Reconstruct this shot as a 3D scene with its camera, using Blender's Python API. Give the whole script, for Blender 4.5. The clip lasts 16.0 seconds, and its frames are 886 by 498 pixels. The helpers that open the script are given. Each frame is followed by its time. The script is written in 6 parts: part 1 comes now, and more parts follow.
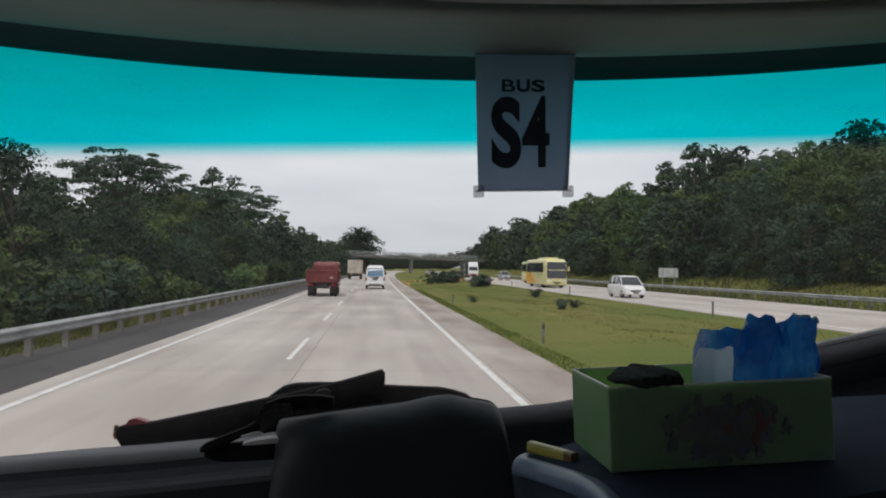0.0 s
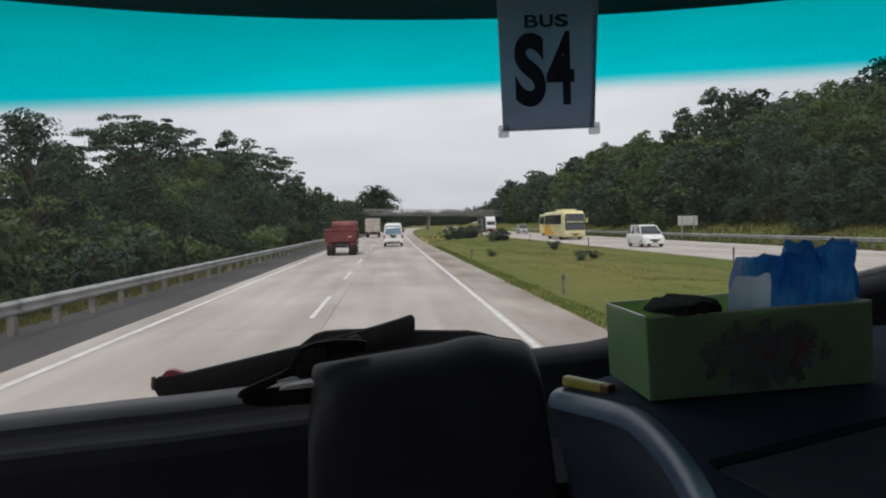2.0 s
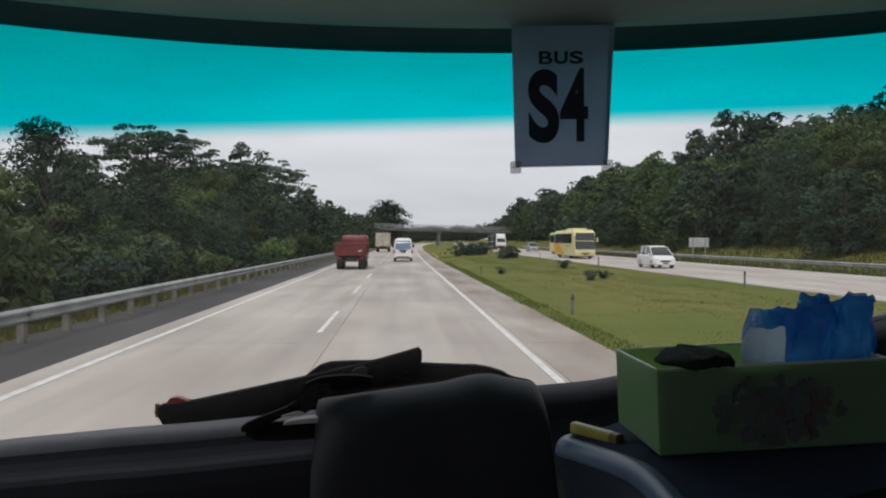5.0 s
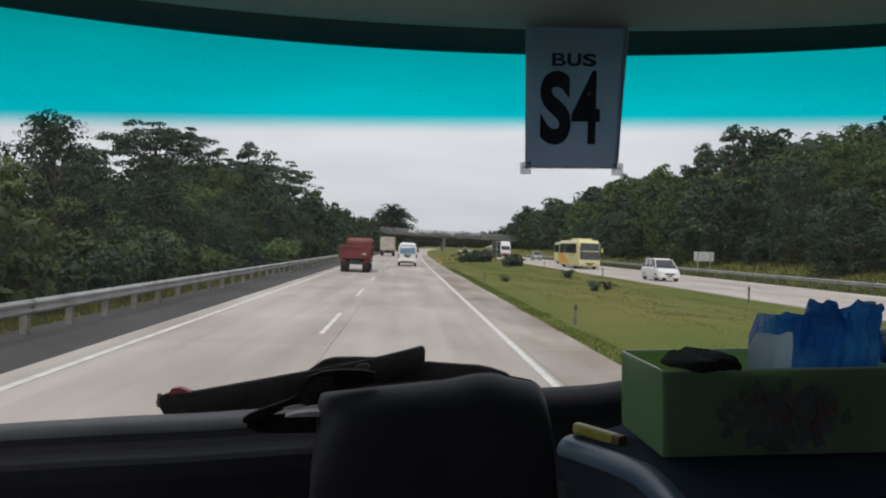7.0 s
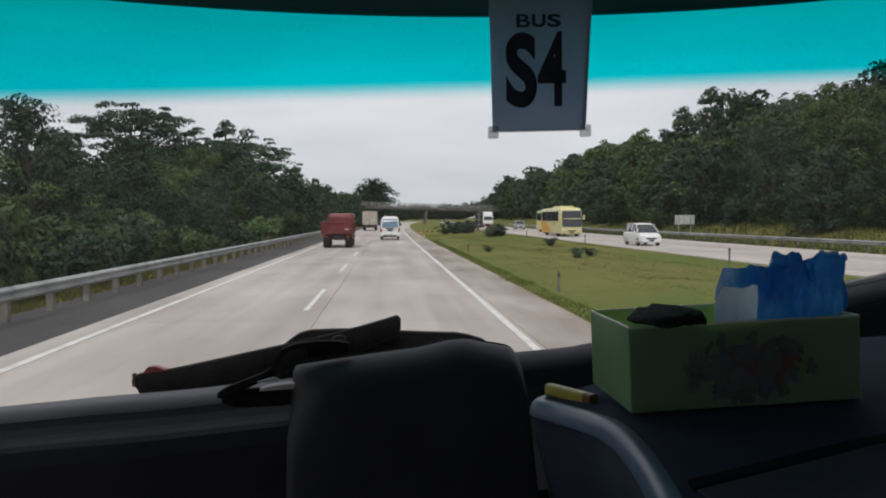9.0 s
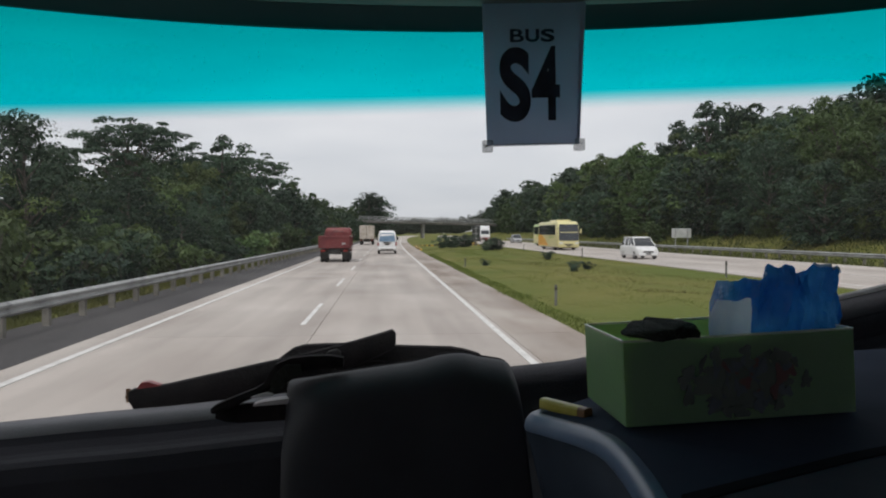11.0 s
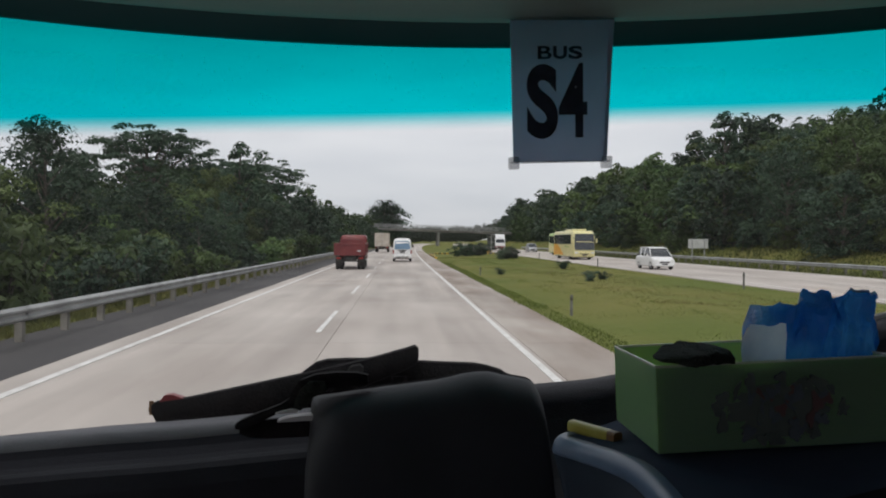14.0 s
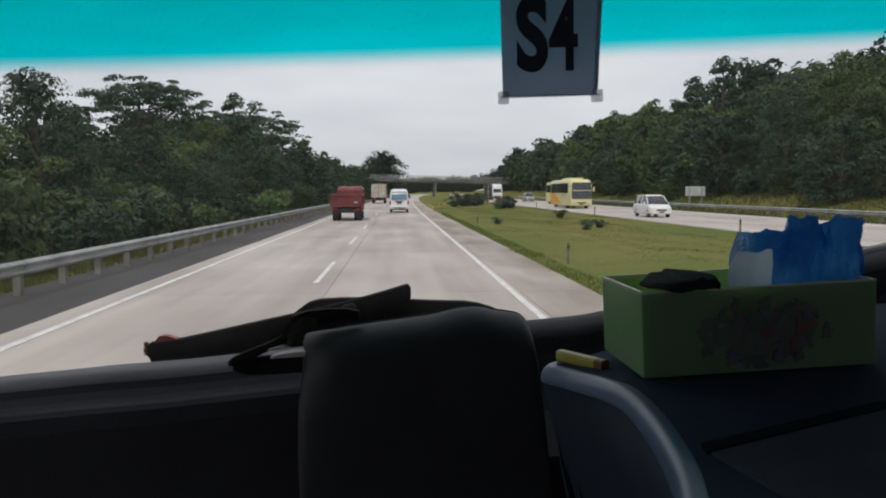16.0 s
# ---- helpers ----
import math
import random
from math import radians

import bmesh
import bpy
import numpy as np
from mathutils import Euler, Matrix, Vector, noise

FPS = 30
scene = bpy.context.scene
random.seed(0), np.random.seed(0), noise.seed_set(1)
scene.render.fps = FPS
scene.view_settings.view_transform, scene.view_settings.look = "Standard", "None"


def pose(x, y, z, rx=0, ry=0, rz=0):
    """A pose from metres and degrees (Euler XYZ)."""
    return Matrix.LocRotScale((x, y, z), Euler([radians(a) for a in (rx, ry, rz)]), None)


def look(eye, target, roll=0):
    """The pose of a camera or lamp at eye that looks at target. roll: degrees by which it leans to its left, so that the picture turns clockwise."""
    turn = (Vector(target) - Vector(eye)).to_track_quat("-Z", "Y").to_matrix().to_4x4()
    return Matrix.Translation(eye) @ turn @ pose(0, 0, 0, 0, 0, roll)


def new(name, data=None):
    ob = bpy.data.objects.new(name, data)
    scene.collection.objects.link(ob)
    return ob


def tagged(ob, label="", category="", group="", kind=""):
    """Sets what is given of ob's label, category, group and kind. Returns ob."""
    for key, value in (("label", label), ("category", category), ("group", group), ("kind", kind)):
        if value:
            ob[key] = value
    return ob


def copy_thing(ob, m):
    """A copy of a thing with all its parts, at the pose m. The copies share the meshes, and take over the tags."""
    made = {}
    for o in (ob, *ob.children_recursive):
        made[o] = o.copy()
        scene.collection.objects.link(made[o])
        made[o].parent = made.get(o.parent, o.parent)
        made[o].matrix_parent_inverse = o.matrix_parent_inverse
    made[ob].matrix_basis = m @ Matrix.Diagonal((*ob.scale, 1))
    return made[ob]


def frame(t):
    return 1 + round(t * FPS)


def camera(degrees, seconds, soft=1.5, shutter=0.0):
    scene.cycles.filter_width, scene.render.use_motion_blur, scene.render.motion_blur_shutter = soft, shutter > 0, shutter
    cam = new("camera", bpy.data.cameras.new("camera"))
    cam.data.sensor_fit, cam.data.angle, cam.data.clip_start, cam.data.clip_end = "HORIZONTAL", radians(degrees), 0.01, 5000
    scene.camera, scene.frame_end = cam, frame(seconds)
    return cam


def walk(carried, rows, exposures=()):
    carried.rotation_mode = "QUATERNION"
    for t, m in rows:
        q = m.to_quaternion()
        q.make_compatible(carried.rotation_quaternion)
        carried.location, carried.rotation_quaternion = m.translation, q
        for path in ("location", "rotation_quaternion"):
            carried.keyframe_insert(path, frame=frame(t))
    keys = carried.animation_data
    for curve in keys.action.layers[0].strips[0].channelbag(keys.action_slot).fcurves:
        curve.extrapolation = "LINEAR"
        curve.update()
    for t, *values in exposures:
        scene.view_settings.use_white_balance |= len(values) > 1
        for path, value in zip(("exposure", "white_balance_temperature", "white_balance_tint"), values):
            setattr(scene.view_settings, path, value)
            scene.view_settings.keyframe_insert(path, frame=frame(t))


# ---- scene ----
# ---------------------------------------------------------------- camera and walk
cam = camera(61.4, 16.0, soft=2.0)
EYE = 2.05
ROWS = [
    (0.0, 0.0108, -0.0226, 0.0071, 91.500, -0.833, -5.385),
    (0.5, -0.0028, -0.0289, 0.0117, 90.827, -0.071, -4.202),
    (1.0, -0.0029, -0.0178, -0.0003, 89.920, -0.246, -2.771),
    (1.5, 0.0059, -0.0176, -0.0065, 89.304, 0.448, -4.282),
    (2.0, -0.0080, -0.0154, -0.0188, 88.121, 1.094, -4.050),
    (2.5, -0.0216, -0.0131, -0.0021, 88.934, -0.313, -2.962),
    (3.0, -0.0103, -0.0109, -0.0014, 88.395, -0.053, -3.499),
    (3.5, -0.0312, -0.0094, -0.0056, 87.782, -0.548, -2.072),
    (4.0, -0.0260, -0.0064, 0.0028, 85.956, -1.737, -3.672),
    (4.5, -0.0055, -0.0028, 0.0199, 88.989, -0.052, -3.287),
    (7.0, -0.0110, -0.0010, 0.0031, 89.779, -2.093, -2.920),
    (7.5, -0.0025, 0.0025, 0.0052, 89.874, -1.823, -2.501),
    (8.0, -0.0004, 0.0037, -0.0049, 88.407, -1.766, -3.441),
    (8.5, 0.0088, 0.0041, -0.0059, 87.675, -0.209, -4.097),
    (11.0, 0.0183, 0.0047, -0.0060, 88.749, 0.099, -4.479),
    (11.5, 0.0026, -0.0089, 0.0066, 90.555, -0.761, -4.546),
    (12.0, 0.0158, 0.0175, 0.0017, 87.506, -0.068, -3.980),
    (12.5, 0.0212, 0.0323, -0.0136, 86.644, 0.412, -3.397),
    (13.0, 0.0308, 0.0391, -0.0079, 86.745, 0.208, -3.199),
    (13.5, 0.0303, 0.0176, 0.0084, 90.578, -0.070, -3.302),
    (14.0, -0.0010, 0.0125, 0.0103, 89.367, -0.457, -3.328),
    (14.5, -0.0085, 0.0102, -0.0039, 87.608, -1.182, -3.299),
    (15.0, 0.0035, 0.0112, -0.0077, 86.733, -0.119, -3.371),
    (15.5, -0.0018, -0.0006, 0.0076, 88.471, -0.742, -2.944),
    (16.0, 0.0126, 0.0133, -0.0159, 85.577, 0.199, -3.563),
]
walk(cam, [(t, pose(x, y, EYE + z, rx, ry, rz)) for t, x, y, z, rx, ry, rz in ROWS])

# ---------------------------------------------------------------- sky and sun
world = bpy.data.worlds.new("overcast_sky")
scene.world = world
world.use_nodes = True
wn, wl = world.node_tree.nodes, world.node_tree.links
wn.clear()
w_out = wn.new("ShaderNodeOutputWorld")
w_bg = wn.new("ShaderNodeBackground")
w_sky = wn.new("ShaderNodeTexSky")
w_sky.sky_type, w_sky.sun_disc = "NISHITA", False
w_sky.sun_elevation, w_sky.sun_rotation = radians(58), radians(200)
w_dim = wn.new("ShaderNodeVectorMath")
w_dim.operation = "SCALE"
w_dim.inputs["Scale"].default_value = 0.08
w_co = wn.new("ShaderNodeTexCoord")
w_map = wn.new("ShaderNodeMapping")
w_map.inputs["Scale"].default_value = (1.4, 1.4, 7.0)
w_noise = wn.new("ShaderNodeTexNoise")
w_noise.inputs["Scale"].default_value, w_noise.inputs["Detail"].default_value = 1.6, 6.0
w_ramp = wn.new("ShaderNodeValToRGB")
w_ramp.color_ramp.elements[0].position, w_ramp.color_ramp.elements[0].color = 0.3, (0.53, 0.545, 0.595, 1)
w_ramp.color_ramp.elements[1].position, w_ramp.color_ramp.elements[1].color = 0.72, (0.785, 0.775, 0.795, 1)
w_mix = wn.new("ShaderNodeMix")
w_mix.data_type = "RGBA"
w_mix.inputs["Factor"].default_value = 0.9
wl.new(w_sky.outputs[0], w_dim.inputs[0])
wl.new(w_co.outputs["Generated"], w_map.inputs["Vector"])
wl.new(w_map.outputs[0], w_noise.inputs["Vector"])
wl.new(w_noise.outputs[0], w_ramp.inputs[0])
wl.new(w_dim.outputs[0], w_mix.inputs["A"])
wl.new(w_ramp.outputs[0], w_mix.inputs["B"])
wl.new(w_mix.outputs["Result"], w_bg.inputs[0])
wl.new(w_bg.outputs[0], w_out.inputs[0])
w_bg.inputs[1].default_value = 1.1

sun_data = bpy.data.lights.new("sun", "SUN")
sun_data.energy, sun_data.angle, sun_data.color = 1.4, radians(30), (1.0, 0.96, 0.9)
sun_lamp = new("sun", sun_data)
sun_lamp.matrix_world = look((-18, -48, 85), (0, 0, 0))


# ---------------------------------------------------------------- materials
def surface(name, base, base2=None, scale=8.0, rough=0.7, metal=0.0, bump=0.0, bump_scale=60.0, stretch=(1, 1, 1), spread=0.0, spec=0.5,
            fine=0.0, world_co=True, low=0.35, high=0.65, streak=0.0):
    """A two-scale procedural surface: patches of two colours, a fine grain, a bump, and a spread of value from object to object."""
    m = bpy.data.materials.new(name)
    m.use_nodes = True
    nd, ln = m.node_tree.nodes, m.node_tree.links
    b = nd["Principled BSDF"]
    b.inputs["Roughness"].default_value, b.inputs["Metallic"].default_value = rough, metal
    b.inputs["Specular IOR Level"].default_value = spec
    co = nd.new("ShaderNodeNewGeometry" if world_co else "ShaderNodeTexCoord")
    where = co.outputs["Position" if world_co else "Object"]
    mp = nd.new("ShaderNodeMapping")
    mp.inputs["Scale"].default_value = stretch
    ln.new(where, mp.inputs["Vector"])
    n1 = nd.new("ShaderNodeTexNoise")
    n1.inputs["Scale"].default_value, n1.inputs["Detail"].default_value = scale, 5
    ln.new(mp.outputs[0], n1.inputs["Vector"])
    rp = nd.new("ShaderNodeValToRGB")
    rp.color_ramp.elements[0].position, rp.color_ramp.elements[1].position = low, high
    rp.color_ramp.elements[0].color, rp.color_ramp.elements[1].color = (*base, 1), (*(base2 or base), 1)
    ln.new(n1.outputs[0], rp.inputs[0])
    colour = rp.outputs[0]
    n2 = nd.new("ShaderNodeTexNoise")
    n2.inputs["Scale"].default_value, n2.inputs["Detail"].default_value = bump_scale, 4
    ln.new(where, n2.inputs["Vector"])
    if fine:
        mr = nd.new("ShaderNodeMapRange")
        mr.inputs["From Min"].default_value, mr.inputs["From Max"].default_value = 0.3, 0.7
        mr.inputs["To Min"].default_value, mr.inputs["To Max"].default_value = 1 - fine, 1 + fine
        ln.new(n2.outputs[0], mr.inputs[0])
        vm = nd.new("ShaderNodeVectorMath")
        vm.operation = "SCALE"
        ln.new(colour, vm.inputs[0])
        ln.new(mr.outputs[0], vm.inputs["Scale"])
        colour = vm.outputs[0]
    if streak:
        ms = nd.new("ShaderNodeMapping")
        ms.inputs["Scale"].default_value = (1.0, 0.035, 1.0)
        ln.new(where, ms.inputs["Vector"])
        n3 = nd.new("ShaderNodeTexNoise")
        n3.inputs["Scale"].default_value, n3.inputs["Detail"].default_value = 1.3, 3
        ln.new(ms.outputs[0], n3.inputs["Vector"])
        mr = nd.new("ShaderNodeMapRange")
        mr.inputs["From Min"].default_value, mr.inputs["From Max"].default_value = 0.3, 0.7
        mr.inputs["To Min"].default_value, mr.inputs["To Max"].default_value = 1 - streak, 1 + streak
        ln.new(n3.outputs[0], mr.inputs[0])
        vm = nd.new("ShaderNodeVectorMath")
        vm.operation = "SCALE"
        ln.new(colour, vm.inputs[0])
        ln.new(mr.outputs[0], vm.inputs["Scale"])
        colour = vm.outputs[0]
    if spread:
        oi = nd.new("ShaderNodeObjectInfo")
        mr = nd.new("ShaderNodeMapRange")
        mr.inputs["To Min"].default_value, mr.inputs["To Max"].default_value = 1 - spread, 1 + spread
        ln.new(oi.outputs["Random"], mr.inputs[0])
        vm = nd.new("ShaderNodeVectorMath")
        vm.operation = "SCALE"
        ln.new(colour, vm.inputs[0])
        ln.new(mr.outputs[0], vm.inputs["Scale"])
        colour = vm.outputs[0]
    ln.new(colour, b.inputs["Base Color"])
    if bump:
        bp = nd.new("ShaderNodeBump")
        bp.inputs["Strength"].default_value, bp.inputs["Distance"].default_value = bump, 0.02
        ln.new(n2.outputs[0], bp.inputs["Height"])
        ln.new(bp.outputs[0], b.inputs["Normal"])
    return m


def leaf_material(name, a, b2, spread=0.48, spec=0.3):
    """Foliage: two greens from leaf to leaf, a spread from plant to plant, some light let through."""
    m = bpy.data.materials.new(name)
    m.use_nodes = True
    nd, ln = m.node_tree.nodes, m.node_tree.links
    nd.clear()
    out = nd.new("ShaderNodeOutputMaterial")
    geo = nd.new("ShaderNodeNewGeometry")
    rp = nd.new("ShaderNodeValToRGB")
    rp.color_ramp.elements[0].color, rp.color_ramp.elements[1].color = (*a, 1), (*b2, 1)
    clump, mc = nd.new("ShaderNodeTexNoise"), nd.new("ShaderNodeMath")
    clump.inputs["Scale"].default_value, clump.inputs["Detail"].default_value = 0.55, 3.0
    ln.new(geo.outputs["Position"], clump.inputs["Vector"])
    cr = nd.new("ShaderNodeMapRange")
    cr.inputs["From Min"].default_value, cr.inputs["From Max"].default_value = 0.34, 0.66
    ln.new(clump.outputs[0], cr.inputs[0])
    leaf_share = nd.new("ShaderNodeMath")
    leaf_share.operation, leaf_share.inputs[1].default_value = "MULTIPLY", 0.45
    ln.new(geo.outputs["Random Per Island"], leaf_share.inputs[0])
    mc.operation, mc.inputs[1].default_value = "MULTIPLY_ADD", 0.55
    ln.new(cr.outputs[0], mc.inputs[0])
    ln.new(leaf_share.outputs[0], mc.inputs[2])
    ln.new(mc.outputs[0], rp.inputs[0])
    oi = nd.new("ShaderNodeObjectInfo")
    hs = nd.new("ShaderNodeHueSaturation")
    mh = nd.new("ShaderNodeMapRange")
    mh.inputs["To Min"].default_value, mh.inputs["To Max"].default_value = 0.488, 0.532
    mv = nd.new("ShaderNodeMapRange")
    mv.inputs["To Min"].default_value, mv.inputs["To Max"].default_value = 1 - spread, 1 + spread
    ln.new(oi.outputs["Random"], mh.inputs[0])
    mx = nd.new("ShaderNodeMath")
    mx.operation = "PINGPONG"
    mx.inputs[1].default_value = 0.5
    m3 = nd.new("ShaderNodeMath")
    m3.operation = "MULTIPLY"
    m3.inputs[1].default_value = 7.3
    ln.new(oi.outputs["Random"], m3.inputs[0])
    ln.new(m3.outputs[0], mx.inputs[0])
    mv.inputs["From Max"].default_value = 0.5
    ln.new(mx.outputs[0], mv.inputs[0])
    ln.new(mh.outputs[0], hs.inputs["Hue"])
    ln.new(mv.outputs[0], hs.inputs["Value"])
    ln.new(rp.outputs[0], hs.inputs["Color"])
    d = nd.new("ShaderNodeBsdfPrincipled")
    d.inputs["Roughness"].default_value = 0.55
    d.inputs["Specular IOR Level"].default_value = spec
    t = nd.new("ShaderNodeBsdfTranslucent")
    ln.new(hs.outputs[0], d.inputs["Base Color"])
    ln.new(hs.outputs[0], t.inputs["Color"])
    ms = nd.new("ShaderNodeMixShader")
    ms.inputs[0].default_value = 0.25
    ln.new(d.outputs[0], ms.inputs[1])
    ln.new(t.outputs[0], ms.inputs[2])
    ln.new(ms.outputs[0], out.inputs[0])
    return m


CONCRETE = surface("concrete_slab", (0.362, 0.318, 0.286), (0.488, 0.443, 0.405), scale=0.35, rough=0.85, bump=0.25, bump_scale=45, stretch=(1, 0.35, 1), spread=0.085, fine=0.07, streak=0.13)
CONCRETE_DIRTY = surface("stained_shoulder_concrete", (0.25, 0.20, 0.165), (0.42, 0.375, 0.335), scale=0.55, rough=0.9, bump=0.3, bump_scale=40, stretch=(1, 0.3, 1), spread=0.06, fine=0.09, streak=0.12)
JOINT = surface("joint_filler", (0.23, 0.205, 0.19), (0.32, 0.295, 0.275), scale=3, rough=0.9)
ASPHALT = surface("asphalt", (0.049, 0.046, 0.047), (0.078, 0.073, 0.073), scale=0.6, rough=0.9, bump=0.5, bump_scale=90, stretch=(1, 0.3, 1), fine=0.2)
PAINT = surface("road_paint", (0.57, 0.555, 0.53), (0.75, 0.735, 0.71), scale=2.5, rough=0.6, fine=0.08, bump_scale=30)
SOIL_GRASS = surface("grassy_soil", (0.110, 0.135, 0.030), (0.172, 0.160, 0.046), scale=0.16, rough=0.95, spec=0.1, bump=0.35, bump_scale=7, fine=0.10, stretch=(1, 0.6, 1))
WOOD_BARK = surface("bark", (0.055, 0.045, 0.036), (0.13, 0.115, 0.10), scale=5, rough=0.95, bump=0.6, bump_scale=25, stretch=(1, 1, 0.25), world_co=False)
LEAF_DARK = leaf_material("dark_leaves", (0.023, 0.044, 0.027), (0.058, 0.092, 0.050))
LEAF_MID = leaf_material("mid_leaves", (0.043, 0.070, 0.024), (0.122, 0.168, 0.054))
LEAF_OLIVE = leaf_material("olive_leaves", (0.050, 0.076, 0.028), (0.130, 0.168, 0.058))
# far leaves are greyed and lightened: distance haze put into their colour
LEAF_HAZED = leaf_material("haze_paled_leaves", (0.060, 0.080, 0.060), (0.110, 0.130, 0.095))
BLADE = leaf_material("grass_blades", (0.122, 0.150, 0.030), (0.190, 0.205, 0.052), spread=0.05, spec=0.08)
BLADE_DRY = leaf_material("dry_grass_blades", (0.150, 0.125, 0.048), (0.20, 0.18, 0.072), spread=0.05, spec=0.08)
BLADE_BANK = leaf_material("bank_grass_blades", (0.085, 0.098, 0.032), (0.150, 0.140, 0.052), spread=0.05, spec=0.08)
PETAL = surface("white_petals", (0.62, 0.55, 0.5), (0.75, 0.72, 0.68), scale=3, rough=0.7)
GALVANISED = surface("galvanised_steel", (0.26, 0.265, 0.26), (0.42, 0.425, 0.42), scale=1.2, rough=0.5, metal=0.35, fine=0.06, bump_scale=14)
RAIL_POST = surface("rusty_rail_post", (0.14, 0.13, 0.115), (0.24, 0.225, 0.20), scale=3, rough=0.9, fine=0.1)
POST_GREY = surface("weathered_post", (0.27, 0.26, 0.24), (0.42, 0.41, 0.38), scale=3, rough=0.85, fine=0.1)
MARKER_GREY = surface("dull_marker_post", (0.095, 0.092, 0.085), (0.165, 0.16, 0.15), scale=4, rough=0.85, fine=0.1)
BRIDGE_CONC = surface("bridge_concrete", (0.17, 0.165, 0.155), (0.30, 0.295, 0.28), scale=0.3, rough=0.9, fine=0.1, bump_scale=3)
WHITE_CAR = surface("white_car_paint", (0.76, 0.76, 0.76), (0.82, 0.82, 0.82), scale=1.2, rough=0.25, world_co=False)
SILVER_CAR = surface("silver_car_paint", (0.33, 0.34, 0.35), (0.40, 0.41, 0.42), scale=1.2, rough=0.3, metal=0.5, world_co=False)
RED_TRUCK = surface("faded_red_truck_paint", (0.120, 0.016, 0.019), (0.175, 0.030, 0.029), scale=1.6, rough=0.5, world_co=False, fine=0.1, bump_scale=9)
CAB_RED = surface("red_cab_paint", (0.16, 0.024, 0.024), (0.21, 0.034, 0.030), scale=2, rough=0.35, world_co=False)
BEIGE_BOX = surface("dusty_beige_tarp", (0.42, 0.36, 0.30), (0.58, 0.53, 0.47), scale=1.5, rough=0.8, world_co=False, fine=0.1, bump_scale=8)
CREAM_BUS = surface("cream_yellow_bus_paint", (0.72, 0.66, 0.32), (0.80, 0.74, 0.40), scale=0.8, rough=0.35, world_co=False)
ORANGE_BUS = surface("orange_bus_paint", (0.80, 0.36, 0.03), (0.86, 0.46, 0.06), scale=0.8, rough=0.35, world_co=False)
GREEN_BUS = surface("lime_bus_paint", (0.36, 0.52, 0.12), (0.46, 0.60, 0.18), scale=0.8, rough=0.35, world_co=False)
YELLOW_PAINT = surface("barrier_yellow", (0.60, 0.36, 0.04), (0.72, 0.48, 0.09), scale=3, rough=0.7, fine=0.12, bump_scale=12)
BLACK_PAINT = surface("barrier_black", (0.03, 0.028, 0.025), (0.07, 0.06, 0.05), scale=3, rough=0.8)
CAR_GLASS = surface("dark_car_glass", (0.02, 0.024, 0.028), (0.03, 0.035, 0.04), scale=2, rough=0.06, spec=0.9)
REAR_GLASS = surface("blue_tinted_rear_glass", (0.10, 0.19, 0.30), (0.16, 0.26, 0.38), scale=2, rough=0.08, spec=0.9, world_co=False)
RUBBER = surface("tyre_rubber", (0.018, 0.018, 0.018), (0.04, 0.038, 0.036), scale=6, rough=0.9, world_co=False)
RIM_GREY = surface("wheel_rim", (0.30, 0.30, 0.30), (0.42, 0.42, 0.42), scale=6, rough=0.45, metal=0.6, world_co=False)
CHASSIS = surface("chassis_black", (0.02, 0.019, 0.018), (0.05, 0.045, 0.04), scale=5, rough=0.85, world_co=False)
TAIL_RED = surface("tail_light_red", (0.22, 0.015, 0.015), (0.30, 0.03, 0.02), scale=20, rough=0.2, world_co=False)
LAMP_CLEAR = surface("headlight_lens", (0.72, 0.72, 0.70), (0.85, 0.85, 0.83), scale=20, rough=0.12, world_co=False)
PLATE_DARK = surface("number_plate", (0.03, 0.03, 0.03), (0.04, 0.04, 0.04), scale=9, rough=0.5, world_co=False)
SIGN_WHITE = surface("sign_back_grey_white", (0.46, 0.47, 0.46), (0.58, 0.59, 0.58), scale=2, rough=0.6)
SIGN_DARK = surface("dark_board", (0.02, 0.022, 0.02), (0.04, 0.042, 0.04), scale=2, rough=0.6)

DASH = surface("dashboard_vinyl", (0.024, 0.023, 0.029), (0.033, 0.032, 0.039), scale=5, rough=0.75, spec=0.2, bump=0.25, bump_scale=420, fine=0.08)
DASH_TOP = surface("worn_grey_dash_top", (0.165, 0.162, 0.172), (0.215, 0.21, 0.222), scale=4, rough=0.6, bump=0.2, bump_scale=350, fine=0.06, stretch=(1, 4, 1))
PAD_BLACK = surface("worn_black_padding", (0.046, 0.045, 0.052), (0.066, 0.064, 0.072), scale=9, rough=0.7, spec=0.25, bump=0.2, bump_scale=300, fine=0.10)
HOOD_VINYL = surface("dash_hood_vinyl", (0.026, 0.025, 0.031), (0.036, 0.034, 0.041), scale=6, rough=0.56, spec=0.45, bump=0.10, bump_scale=500, fine=0.08)
COWL = surface("navy_grey_cowl", (0.043, 0.054, 0.084), (0.060, 0.074, 0.112), scale=6, rough=0.85, spec=0.05, bump=0.08, bump_scale=420)
BINNACLE = surface("matt_black_binnacle", (0.078, 0.082, 0.102), (0.104, 0.108, 0.130), scale=6, rough=0.95, spec=0.03, bump=0.2, bump_scale=420)
GROOVE = surface("black_groove", (0.016, 0.017, 0.022), (0.024, 0.025, 0.031), scale=9, rough=0.95, spec=0.02)
# pale colour for lit patches by the strap: a highlight and the bright dash top
PALE_LIT = surface("pale_lit_patch", (0.52, 0.48, 0.47), (0.66, 0.62, 0.61), scale=20, rough=0.5)
